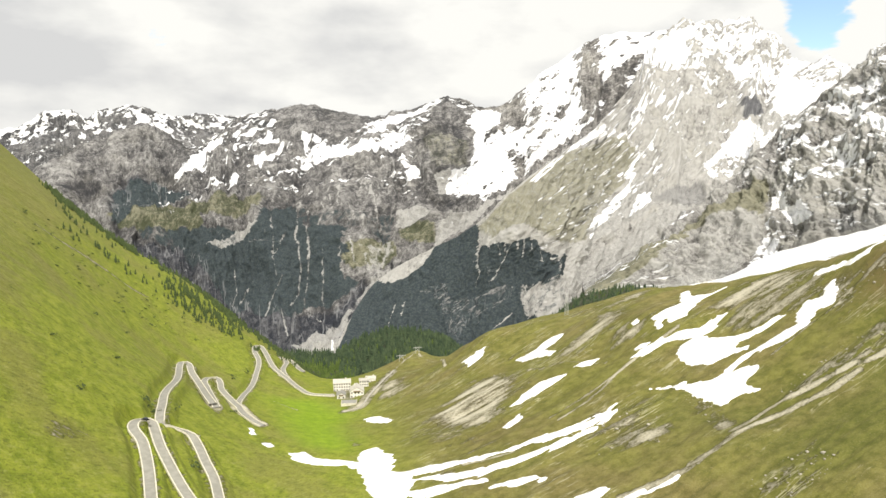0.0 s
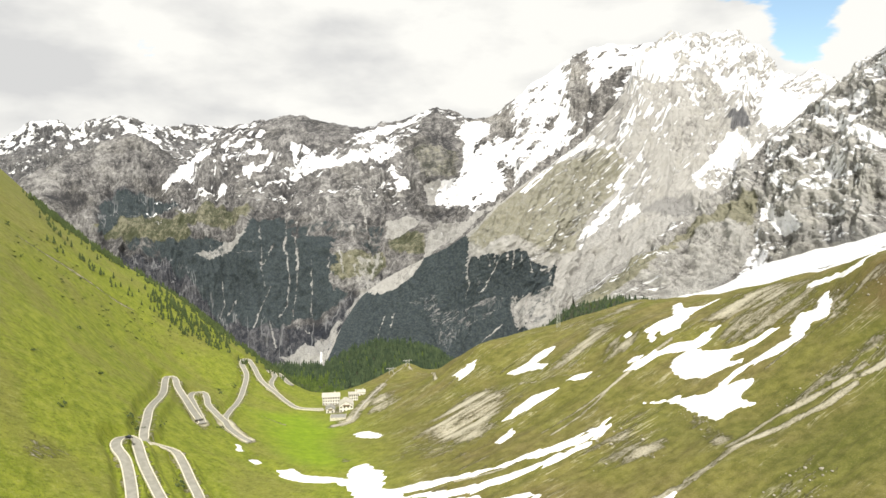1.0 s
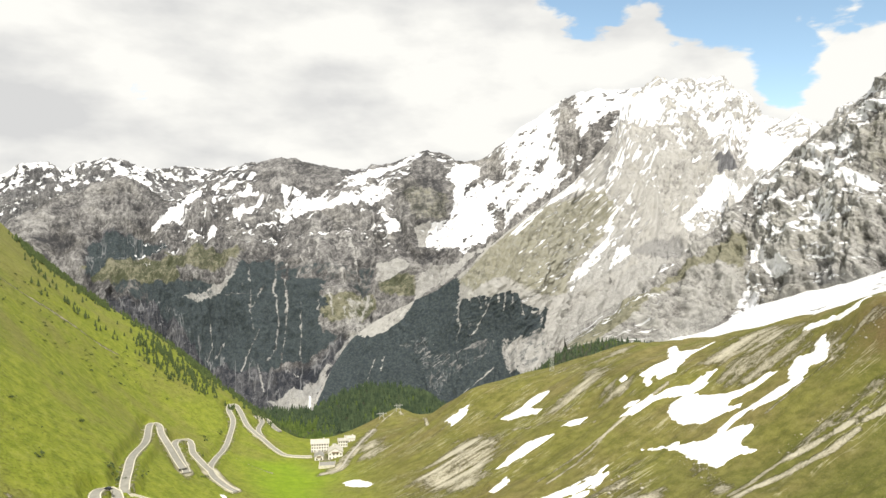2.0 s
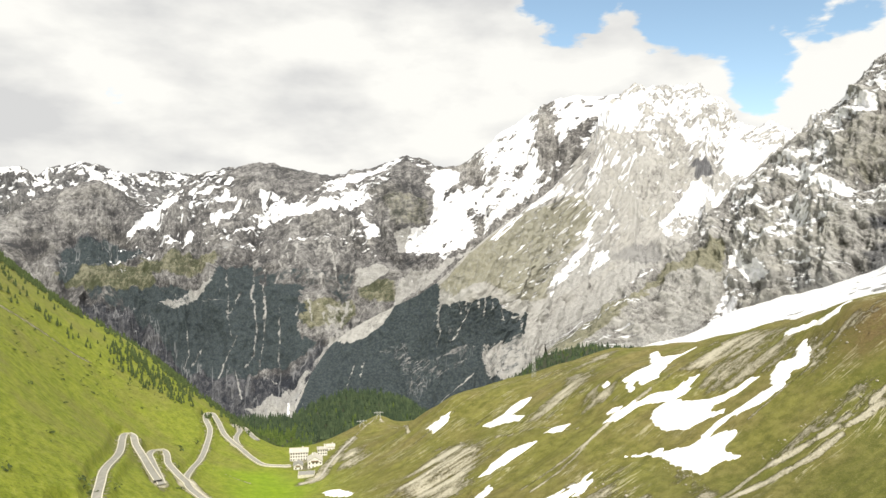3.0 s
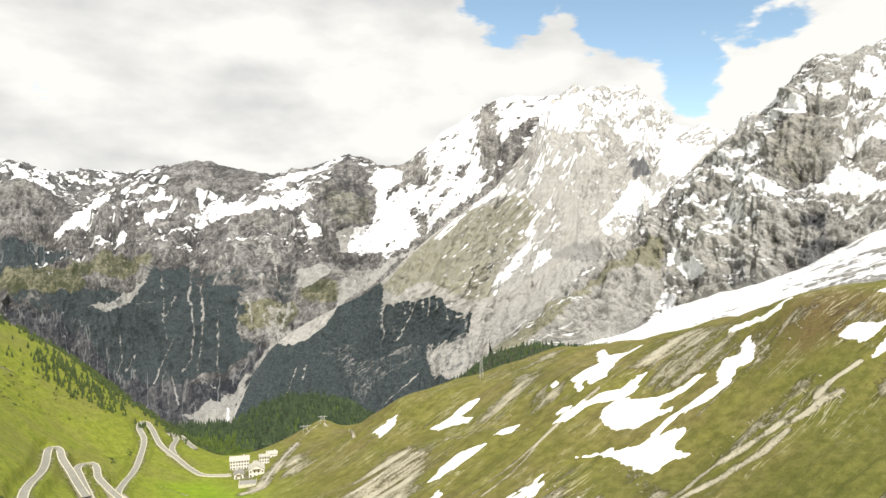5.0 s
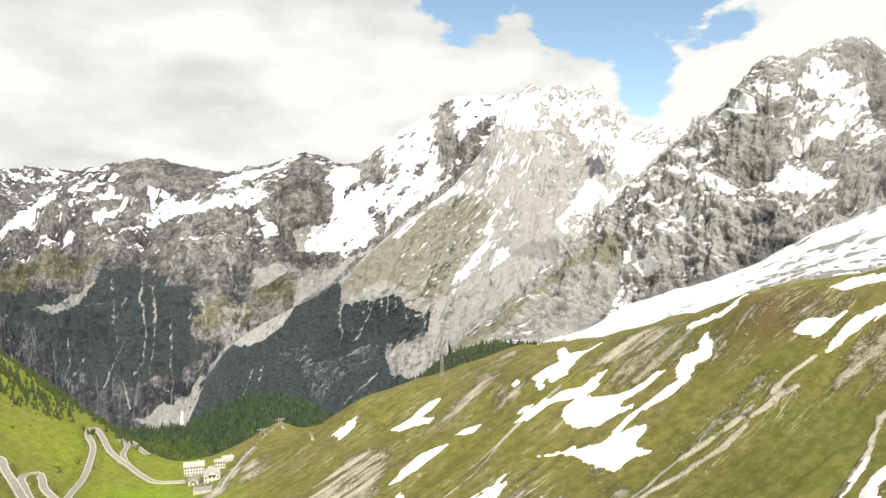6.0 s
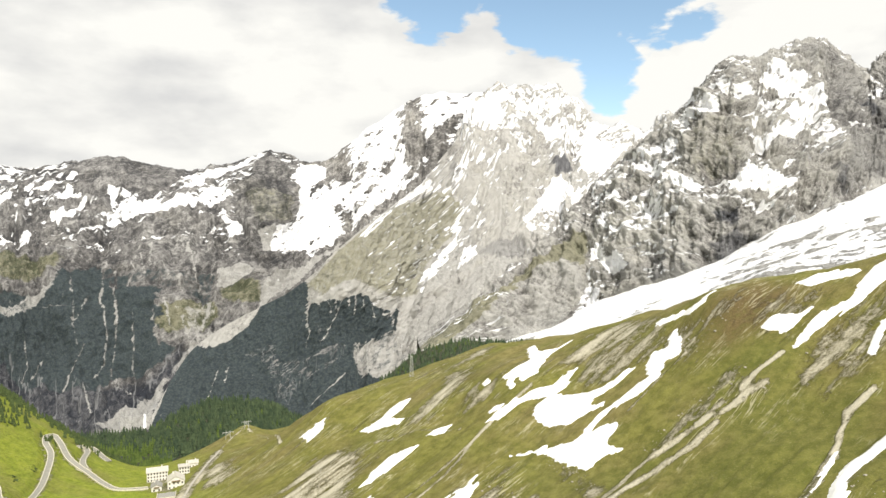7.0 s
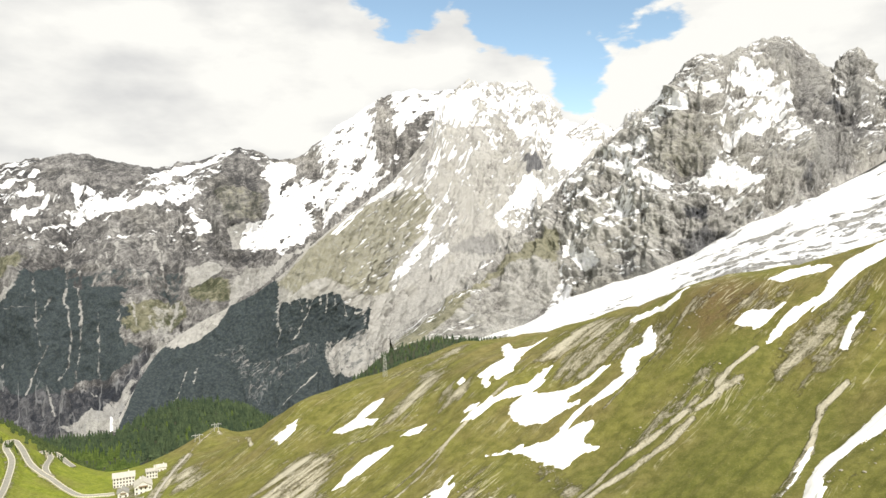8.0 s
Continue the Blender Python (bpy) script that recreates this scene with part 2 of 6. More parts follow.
def ground_model():
    spots = list(VALLEY) + RIGHT_FOOT + RIGHT_MID + RIGHT_HIGH + KNOLL + RIM
    spots += [(1.22 * x, 1.22 * y, z - 55) for x, y, z in RIM] + [(1.9 * x, 1.9 * y, z - 190) for x, y, z in RIM]
    for y in (-400, -150, 0, 120, 240, 340, 440, 540, 640, 740, 830, 920, 1050, 1250):
        xa, za = axis_at(y)
        steep = 1.0 + 0.25 * (1 - smooth(300, 520, y))
        for d, rise in LEFT_RISE[1:]:
            rise = rise * (1 - (0.28 - 0.33 * smooth(120, 250, d)) * smooth(420, 500, y) * (1 - smooth(690, 760, y)))
            bench = 27 * smooth(15, 90, d) * (1 - smooth(180, 290, d)) * smooth(690, 800, y)
            spots.append((xa - d, y, za + rise * steep + bench - (0.9 * (y - 950) if y > 950 else 0)))
    p = np.array(spots, float)
    c = p[:, :2] / 100
    k = -np.linalg.norm(c[:, None] - c[None], axis=-1) + 0
    n = len(p)
    m = np.zeros((n + 3, n + 3))
    m[:n, :n] = k - 0.02 * np.eye(n)
    m[:n, n], m[n, :n] = 1, 1
    m[:n, n + 1:], m[n + 1:, :n] = c, c.T
    w = np.linalg.solve(m, np.r_[p[:, 2], 0, 0, 0])
    return c, w


SPOTS, WEIGHTS = ground_model()


def ground_height(x, y):
    """The near ground's height without its fine relief."""
    x, y = np.asarray(x, float) / 100, np.asarray(y, float) / 100
    total = WEIGHTS[-3] + WEIGHTS[-2] * x + WEIGHTS[-1] * y
    for (a, b), w in zip(SPOTS, WEIGHTS[:-3]):
        total = total - w * np.sqrt((x - a) ** 2 + (y - b) ** 2 + 0.0064)
    return total


def right_side(x, y):
    return smooth(-20, 60, np.asarray(x) - axis_at(y)[0])


def downhill(x, y):
    """Across and along the fall line of the right slope."""
    wander = 14 * fractal(x / 110, y / 110, 1.5, 3)
    return 0.95 * y - 0.32 * x + 0.0006 * (np.minimum(x, 420) - 250) ** 2 + wander, x + 0.3 * y


def ground_relief(x, y):
    """Fine relief: furrows that run down the right slope, small humps on the left one."""
    side = right_side(x, y)
    across, down = downhill(x, y)
    furrow = fractal(across / 30, down / 210, 3.0, 4, 0.5, True)
    hump = fractal(x / 70, y / 70, 7.0, 5, 0.5)
    rib = fractal(across / 8, down / 34, 8.0, 4, 0.55, True)
    return side * (3.0 * furrow + 2.6 * hump + 0.7 * rib) + (1 - side) * (1.0 * hump + 0.5 * fractal((x * 0.3 + y) / 30, x / 90, 2.0, 3))


def ground_at(x, y):
    x, y = np.asarray(x, float), np.asarray(y, float)
    return ground_height(x, y) + ground_relief(x, y)
# ---- end terrain ----
# ---- materials ----
class Shader:
    """A node material in few words."""

    def __init__(self, name, rough=0.9):
        self.material = bpy.data.materials.new(name)
        self.material.use_nodes = True
        self.nodes, self.links = self.material.node_tree.nodes, self.material.node_tree.links
        self.bsdf = self.nodes["Principled BSDF"]
        self.bsdf.inputs["Roughness"].default_value = rough
        self.bsdf.inputs["Specular IOR Level"].default_value = 0.2
        self.place = self.node("TexCoord").outputs["Object"]

    def node(self, kind, inputs=None, **props):
        n = self.nodes.new("ShaderNode" + kind)
        for key, value in props.items():
            setattr(n, key, value)
        for key, value in (inputs or {}).items():
            self.feed(n.inputs[key], value)
        return n

    def feed(self, socket, value):
        if isinstance(value, bpy.types.NodeSocket):
            self.links.new(value, socket)
        else:
            socket.default_value = (*value, 1) if socket.type == "RGBA" and len(value) == 3 else value

    def attr(self, name):
        return self.node("Attribute", attribute_name=name).outputs["Fac"]

    def math(self, op, a, b=0.0, c=0.0):
        return self.node("Math", {0: a, 1: b, 2: c}, operation=op).outputs[0]

    def noise(self, size, detail=6.0, rough=0.55, stretch=(1, 1, 1), turn=0.0, distort=0.0):
        """Noise whose largest lumps are size metres across."""
        at = self.node("Mapping", {"Vector": self.place, "Scale": tuple(s / size for s in stretch), "Rotation": (0, 0, turn)}).outputs[0]
        return self.node("TexNoise", {"Vector": at, "Scale": 1.0, "Detail": detail, "Roughness": rough, "Distortion": distort}).outputs["Fac"]

    def band(self, value, low, high):
        return self.node("MapRange", {"Value": value, "From Min": low, "From Max": high}, interpolation_type="SMOOTHSTEP").outputs[0]

    def mix(self, factor, a, b):
        m = self.node("Mix", data_type="RGBA")
        for key, value in (("Factor_Float", factor), ("A_Color", a), ("B_Color", b)):
            self.feed(next(s for s in m.inputs if s.identifier == key), value)
        return next(s for s in m.outputs if s.identifier == "Result_Color")

    def bump(self, height, depth, strength=1.0):
        n = self.node("Bump", {"Height": height, "Distance": depth, "Strength": strength})
        self.links.new(n.outputs[0], self.bsdf.inputs["Normal"])

    def colour(self, value):
        self.feed(self.bsdf.inputs["Base Color"], value)
        return self.material


def mountain_material():
    """Rock with snow, forest, turf and scree where the sheet's attributes put them."""
    s = Shader("alpine_rock")
    mid, fine, grain = s.noise(26, 9, 0.72, distort=0.3), s.noise(8, 7, 0.75), s.noise(3.2, 4, 0.7)
    big = s.noise(170, 6, 0.6)
    along_face, fall, strata = s.attr("along"), s.attr("fall"), s.attr("strata")

    def drawn(a, wide, b, long, detail, rough, bend=0.6):
        at = s.node("CombineXYZ", {"X": s.math("DIVIDE", a, wide), "Y": s.math("DIVIDE", b, long), "Z": wide}).outputs[0]
        return s.node("TexNoise", {"Vector": at, "Scale": 1.0, "Detail": detail, "Roughness": rough, "Distortion": bend}).outputs["Fac"]

    rill, bed = drawn(along_face, 11.0, fall, 42.0, 7.0, 0.68), drawn(strata, 7.0, along_face, 34.0, 7.0, 0.66)
    # joints: thin dark lines where two noises cross their middle
    crack = s.math("MINIMUM", s.band(s.math("ABSOLUTE", s.math("SUBTRACT", s.noise(30, 5, 0.6, (1, 1, 0.6)), 0.5)), 0.0, 0.035), s.band(s.math("ABSOLUTE", s.math("SUBTRACT", bed, 0.5)), 0.0, 0.05))
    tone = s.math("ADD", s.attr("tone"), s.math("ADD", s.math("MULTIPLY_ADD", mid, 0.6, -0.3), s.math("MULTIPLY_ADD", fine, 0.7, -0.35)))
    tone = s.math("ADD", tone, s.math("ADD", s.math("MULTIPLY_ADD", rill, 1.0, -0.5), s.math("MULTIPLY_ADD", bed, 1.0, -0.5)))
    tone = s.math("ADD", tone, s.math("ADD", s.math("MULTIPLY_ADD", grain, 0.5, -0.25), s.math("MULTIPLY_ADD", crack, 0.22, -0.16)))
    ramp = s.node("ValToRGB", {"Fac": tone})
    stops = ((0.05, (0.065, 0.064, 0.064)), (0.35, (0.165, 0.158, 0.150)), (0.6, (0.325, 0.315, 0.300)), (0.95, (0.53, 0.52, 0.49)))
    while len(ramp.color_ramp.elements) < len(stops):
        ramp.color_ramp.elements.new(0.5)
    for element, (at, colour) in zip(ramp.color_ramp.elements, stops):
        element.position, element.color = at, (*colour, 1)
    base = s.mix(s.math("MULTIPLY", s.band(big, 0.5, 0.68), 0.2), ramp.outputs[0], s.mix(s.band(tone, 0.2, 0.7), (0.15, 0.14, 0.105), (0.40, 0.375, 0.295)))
    # Dark rock, with cloud shade, cliff shade and blue haze painted into it.
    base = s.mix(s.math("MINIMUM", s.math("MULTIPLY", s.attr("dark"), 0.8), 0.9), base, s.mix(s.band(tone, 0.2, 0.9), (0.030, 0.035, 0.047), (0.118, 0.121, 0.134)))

    def where(name, soft=0.10, amount=1.0, lines=rill):
        grit = s.math("ADD", s.math("MULTIPLY", lines, 0.3), s.math("ADD", s.math("MULTIPLY", mid, 0.35), s.math("ADD", s.math("MULTIPLY", fine, 0.25), s.math("MULTIPLY", grain, 0.1))))
        value = s.math("ADD", s.attr(name), s.math("MULTIPLY_ADD", grit, amount, -0.5 * amount))
        return s.band(value, 0.5 - soft, 0.5 + soft)

    turf = s.mix(s.band(tone, 0.25, 0.8), (0.085, 0.098, 0.044), (0.25, 0.24, 0.135))
    base = s.mix(s.math("MULTIPLY", where("turf", 0.25, 1.6), 0.72), base, turf)
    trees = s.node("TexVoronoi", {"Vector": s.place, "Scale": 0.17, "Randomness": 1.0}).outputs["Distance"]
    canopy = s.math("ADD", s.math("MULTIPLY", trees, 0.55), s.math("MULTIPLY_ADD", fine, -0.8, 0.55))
    # Far forest: distance haze painted in, lifting the greens towards blue-grey.
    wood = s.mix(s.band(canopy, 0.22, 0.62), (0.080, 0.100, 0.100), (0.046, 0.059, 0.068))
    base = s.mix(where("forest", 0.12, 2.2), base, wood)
    stones = s.mix(s.band(s.math("ADD", s.math("MULTIPLY", fine, 0.5), s.math("MULTIPLY", grain, 0.5)), 0.36, 0.62), (0.34, 0.335, 0.318), (0.58, 0.572, 0.545))
    base = s.mix(s.math("MULTIPLY", where("scree", 0.20, 2.4), 0.85), base, stones)
    course = s.math("ABSOLUTE", s.math("SUBTRACT", drawn(along_face, 60.0, fall, 420.0, 3.0, 0.5, 0.0), 0.5))
    branch = s.math("ABSOLUTE", s.math("SUBTRACT", drawn(along_face, 26.0, fall, 190.0, 3.0, 0.5, 0.0), 0.5))
    thread = s.math("MAXIMUM", s.band(course, 0.016, 0.005), s.math("MULTIPLY", s.band(branch, 0.014, 0.004), s.band(mid, 0.50, 0.60)))
    thread = s.math("MULTIPLY", s.math("MULTIPLY", thread, s.band(s.attr("dark"), 0.35, 0.8)), s.band(big, 0.30, 0.50))
    base = s.mix(s.math("MULTIPLY", thread, 0.55), base, (0.36, 0.365, 0.37))
    ice = s.mix(s.band(s.noise(60, 5, 0.6), 0.4, 0.65), (0.80, 0.81, 0.83), (0.88, 0.88, 0.87))
    snowy = where("snow", 0.10, 2.2, bed)
    base = s.mix(snowy, base, ice)
    relief = s.math("ADD", s.math("MULTIPLY", bed, 5.0), s.math("ADD", s.math("MULTIPLY", mid, 9.0), s.math("ADD", s.math("MULTIPLY", fine, 5.0), s.math("MULTIPLY", crack, 1.2))))
    s.bump(s.math("MULTIPLY", relief, s.math("MULTIPLY_ADD", snowy, -0.75, 1.0)), 1.0, 1.0)
    return s.colour(base)


def ground_material():
    """Alpine turf: bright on one side of the valley, olive and stony on the other."""
    s = Shader("alpine_turf")
    tuft, clump, broad = s.noise(1.4, 5, 0.75), s.noise(7, 8, 0.7), s.noise(55, 6, 0.6)
    speck = s.noise(0.8, 4, 0.8)
    across, down = s.attr("across"), s.attr("down")

    def rills(wide, long, detail, bend=0.3):
        at = s.node("CombineXYZ", {"X": s.math("DIVIDE", across, wide), "Y": s.math("DIVIDE", down, long), "Z": wide}).outputs[0]
        return s.node("TexNoise", {"Vector": at, "Scale": 1.0, "Detail": detail, "Roughness": 0.72, "Distortion": bend}).outputs["Fac"]

    comb, hair, rib = rills(5.0, 17.0, 9.0), rills(1.5, 4.5, 6.0), rills(2.6, 9.0, 6.0, 0.8)
    thread = s.band(s.math("ABSOLUTE", s.math("SUBTRACT", rills(5.5, 60.0, 3.0, 0.2), 0.5)), 0.022, 0.006)

    def amount(value, low, high, much):
        return s.math("MULTIPLY", s.band(value, low, high), much)

    # the bright side: grass in runnels down the slope, drier and browner higher up
    slant = [s.node("VectorMath", {0: s.place, 1: way_on}, operation="DOT_PRODUCT").outputs["Value"] for way_on in ((0.94, -0.33, 0.0), (0.33, 0.94, 0.0))]

    def combed(wide, long, detail):
        at = s.node("CombineXYZ", {"X": s.math("DIVIDE", slant[0], wide), "Y": s.math("DIVIDE", slant[1], long), "Z": wide}).outputs[0]
        return s.node("TexNoise", {"Vector": at, "Scale": 1.0, "Detail": detail, "Roughness": 0.68, "Distortion": 0.4}).outputs["Fac"]

    runnel, sheepwalk = combed(6.0, 34.0, 8.0), combed(1.3, 3.6, 5.0)
    bright = s.mix(s.band(clump, 0.34, 0.66), (0.155, 0.196, 0.017), (0.272, 0.304, 0.036))
    bright = s.mix(amount(broad, 0.46, 0.62, 0.6), bright, (0.215, 0.205, 0.055))
    dry = s.band(s.math("ADD", s.attr("upland"), s.math("ADD", s.math("MULTIPLY_ADD", runnel, 1.2, -0.6), s.math("MULTIPLY_ADD", broad, 1.0, -0.5))), 0.25, 0.95)
    bright = s.mix(s.math("MULTIPLY", dry, 0.6), bright, s.mix(s.band(runnel, 0.36, 0.64), (0.135, 0.128, 0.032), (0.255, 0.23, 0.085)))
    bright = s.mix(amount(runnel, 0.52, 0.70, 0.32), bright, (0.092, 0.108, 0.016))
    bright = s.mix(amount(runnel, 0.44, 0.30, 0.30), bright, (0.32, 0.31, 0.10))
    bright = s.mix(amount(sheepwalk, 0.53, 0.64, 0.5), bright, (0.075, 0.088, 0.016))
    bright = s.mix(amount(sheepwalk, 0.46, 0.35, 0.4), bright, (0.33, 0.33, 0.11))
    bright = s.mix(s.attr("lush"), bright, s.mix(s.band(clump, 0.3, 0.7), (0.16, 0.26, 0.010), (0.25, 0.36, 0.018)))
    # the other side: olive turf, greener in the hollows, combed by thin pale runnels
    olive = s.mix(s.band(clump, 0.34, 0.66), (0.140, 0.120, 0.038), (0.225, 0.192, 0.072))
    green = s.mix(s.band(clump, 0.34, 0.66), (0.118, 0.122, 0.022), (0.205, 0.200, 0.048))
    olive = s.mix(amount(broad, 0.32, 0.62, 0.9), olive, green)
    olive = s.mix(amount(comb, 0.54, 0.70, 0.22), olive, (0.25, 0.225, 0.105))
    olive = s.mix(amount(comb, 0.47, 0.36, 0.40), olive, (0.06, 0.063, 0.014))
    olive = s.mix(s.math("MULTIPLY", s.attr("brown"), amount(clump, 0.22, 0.55, 0.9)), olive, s.mix(s.band(tuft, 0.4, 0.6), (0.088, 0.060, 0.026), (0.160, 0.112, 0.050)))
    # A darker green inside the outlines on this slope.
    olive = s.mix(s.attr("deep_green"), olive, s.mix(s.band(clump, 0.34, 0.66), (0.092, 0.102, 0.018), (0.165, 0.166, 0.040)))
    olive = s.mix(s.math("MULTIPLY", thread, amount(s.math("ADD", s.math("MULTIPLY", s.attr("bare"), 0.25), s.noise(48, 4, 0.6)), 0.48, 0.62, 0.6)), olive, (0.52, 0.485, 0.33))
    base = s.mix(s.attr("right"), bright, olive)
    base = s.mix(amount(tuft, 0.52, 0.70, 0.36), base, (0.05, 0.056, 0.013))
    base = s.mix(s.math("MULTIPLY", amount(speck, 0.56, 0.66, 0.34), s.attr("right")), base, (0.36, 0.33, 0.20))
    base = s.mix(amount(speck, 0.45, 0.34, 0.40), base, (0.05, 0.056, 0.012))
    # bare ground: broken pale stone with dark gaps between the ribs
    rubble = s.math("ADD", s.math("MULTIPLY", s.noise(1.3, 6, 0.75), 0.5), s.math("ADD", s.math("MULTIPLY", hair, 0.3), s.math("MULTIPLY", rib, 0.2)))
    stone = s.mix(s.band(rubble, 0.38, 0.60), (0.22, 0.200, 0.125), (0.60, 0.555, 0.425))
    bare = s.math("ADD", s.attr("bare"), s.math("ADD", s.math("MULTIPLY_ADD", comb, 1.2, -0.6), s.math("ADD", s.math("MULTIPLY_ADD", clump, 1.2, -0.6), s.math("ADD", s.math("MULTIPLY_ADD", rib, 1.5, -0.75), s.math("MULTIPLY_ADD", tuft, 1.0, -0.5)))))
    base = s.mix(amount(bare, 0.40, 0.72, 0.92), base, stone)
    base = s.mix(amount(s.math("ADD", s.attr("bare"), s.math("MULTIPLY_ADD", tuft, 0.8, -0.4)), 0.85, 1.15, 0.6), base, (0.66, 0.62, 0.49))
    stony = s.band(bare, 0.3, 0.8)
    s.bump(s.math("ADD", s.math("ADD", s.math("MULTIPLY", clump, 0.7), s.math("MULTIPLY", comb, 0.6)), s.math("ADD", s.math("MULTIPLY", tuft, 0.55), s.math("MULTIPLY", s.math("MULTIPLY", rubble, stony), 2.4))), 1.0, 1.0)
    return s.colour(base)


def two_tone(name, a, b, size, rough=0.85, depth=0.0, stretch=(1, 1, 1)):
    s = Shader(name, rough)
    n = s.noise(size, 6, 0.6, stretch)
    if depth:
        s.bump(n, depth)
    return s.colour(s.mix(s.band(n, 0.3, 0.7), a, b))


ROCK, TURF = mountain_material(), ground_material()
SNOW = two_tone("old_snow", (0.80, 0.80, 0.79), (0.90, 0.90, 0.89), 6.0, 0.7, 0.25)
ASPHALT = two_tone("worn_asphalt", (0.24, 0.232, 0.20), (0.31, 0.30, 0.26), 3.0, 0.9)
WALL_STONE = two_tone("pale_wall_stone", (0.50, 0.47, 0.37), (0.70, 0.66, 0.54), 1.2, 0.9, 0.1)
GRAVEL = two_tone("gravel", (0.30, 0.28, 0.23), (0.46, 0.43, 0.36), 2.5, 0.95, 0.1)
NEEDLES = two_tone("needles", (0.040, 0.060, 0.022), (0.090, 0.118, 0.042), 2.2, 0.9)
LARCH = two_tone("larch_needles", (0.054, 0.088, 0.020), (0.110, 0.150, 0.036), 9.0, 0.9)
HILL_NEEDLES = two_tone("mixed_needles", (0.032, 0.052, 0.030), (0.078, 0.108, 0.052), 14.0, 0.9)
BARK = two_tone("bark", (0.06, 0.045, 0.03), (0.12, 0.09, 0.06), 0.5, 0.95)
PLASTER = two_tone("white_plaster", (0.70, 0.68, 0.62), (0.80, 0.78, 0.72), 2.5, 0.9)
ROOFING = two_tone("pale_sheet_roof", (0.42, 0.40, 0.35), (0.56, 0.53, 0.46), 1.5, 0.7)
GREY_ROOF = two_tone("grey_sheet", (0.24, 0.235, 0.21), (0.34, 0.33, 0.30), 0.8, 0.8)
GLASS = two_tone("dark_window_glass", (0.03, 0.035, 0.04), (0.06, 0.065, 0.07), 1.0, 0.15)
STEEL = two_tone("galvanised_steel", (0.45, 0.45, 0.44), (0.60, 0.60, 0.58), 0.6, 0.5)
WOOD = two_tone("weathered_wood", (0.16, 0.11, 0.07), (0.26, 0.19, 0.12), 0.4, 0.85, 0.0, (1, 1, 0.2))
PAINT = two_tone("dark_car_paint", (0.015, 0.015, 0.018), (0.02, 0.02, 0.024), 1.0, 0.25)
RUBBER = two_tone("rubber", (0.015, 0.015, 0.015), (0.03, 0.03, 0.03), 0.1, 0.9)


# ---- meshes ----
def mesh_object(name, verts, faces, material, parent=None, label="", smooth_faces=False):
    me = bpy.data.meshes.new(name)
    me.from_pydata([tuple(map(float, v)) for v in verts], [], [tuple(map(int, f)) for f in faces])
    me.materials.append(material)
    if smooth_faces:
        me.polygons.foreach_set("use_smooth", [True] * len(me.polygons))
    me.update()
    ob = new(name, me)
    ob.parent = parent
    return tagged(ob, label) if label else ob


def part(name, bm, material, parent, label=""):
    me = bpy.data.meshes.new(name)
    bmesh.ops.recalc_face_normals(bm, faces=bm.faces)
    bm.to_mesh(me)
    bm.free()
    me.materials.append(material)
    ob = new(name, me)
    ob.parent = parent
    return tagged(ob, label) if label else ob


def grid_object(name, p, material, attributes=None, keep=None):
    """A sheet from an array of places (rows, columns, 3), with float attributes per place; keep: which cells stay."""
    rows, cols = p.shape[:2]
    me = bpy.data.meshes.new(name)
    n = np.arange(rows * cols).reshape(rows, cols)
    faces = np.stack([n[:-1, :-1], n[:-1, 1:], n[1:, 1:], n[1:, :-1]], -1)
    faces = faces.reshape(-1, 4) if keep is None else faces[keep]
    used, faces = np.unique(faces, return_inverse=True)
    faces = faces.reshape(-1, 4)
    me.vertices.add(len(used))
    me.vertices.foreach_set("co", p.reshape(-1, 3)[used].astype(np.float32).ravel())
    me.loops.add(faces.size)
    me.loops.foreach_set("vertex_index", faces.astype(np.int32).ravel())
    me.polygons.add(len(faces))
    me.polygons.foreach_set("loop_start", np.arange(0, faces.size, 4, dtype=np.int32))
    me.polygons.foreach_set("use_smooth", np.ones(len(faces), bool))
    for key, values in (attributes or {}).items():
        a = me.attributes.new(key, "FLOAT", "POINT")
        a.data.foreach_set("value", np.asarray(values, np.float32).ravel()[used])
    me.materials.append(material)
    me.update(calc_edges=True)
    return new(name, me)


def inside(x, y, outline):
    """Distance to an outline, positive inside."""
    q = np.asarray(outline, float)
    far, odd = np.full(np.shape(x), 1e9), np.zeros(np.shape(x), bool)
    for (ax, ay), (bx, by) in zip(q, np.roll(q, -1, 0)):
        dx, dy = bx - ax, by - ay
        t = np.clip(((x - ax) * dx + (y - ay) * dy) / (dx * dx + dy * dy + 1e-12), 0, 1)
        far = np.minimum(far, (x - ax - t * dx) ** 2 + (y - ay - t * dy) ** 2)
        with np.errstate(divide="ignore", invalid="ignore"):
            odd ^= ((ay > y) != (by > y)) & (x < dx * (y - ay) / (dy if dy else 1e-12) + ax)
    return np.where(odd, 1, -1) * np.sqrt(far)


def along(x, y, line):
    """Distance to a line of places."""
    q = np.asarray(line, float)
    far = np.full(np.shape(x), 1e9)
    for (ax, ay), (bx, by) in zip(q[:-1], q[1:]):
        dx, dy = bx - ax, by - ay
        t = np.clip(((x - ax) * dx + (y - ay) * dy) / (dx * dx + dy * dy + 1e-12), 0, 1)
        far = np.minimum(far, (x - ax - t * dx) ** 2 + (y - ay - t * dy) ** 2)
    return np.sqrt(far)


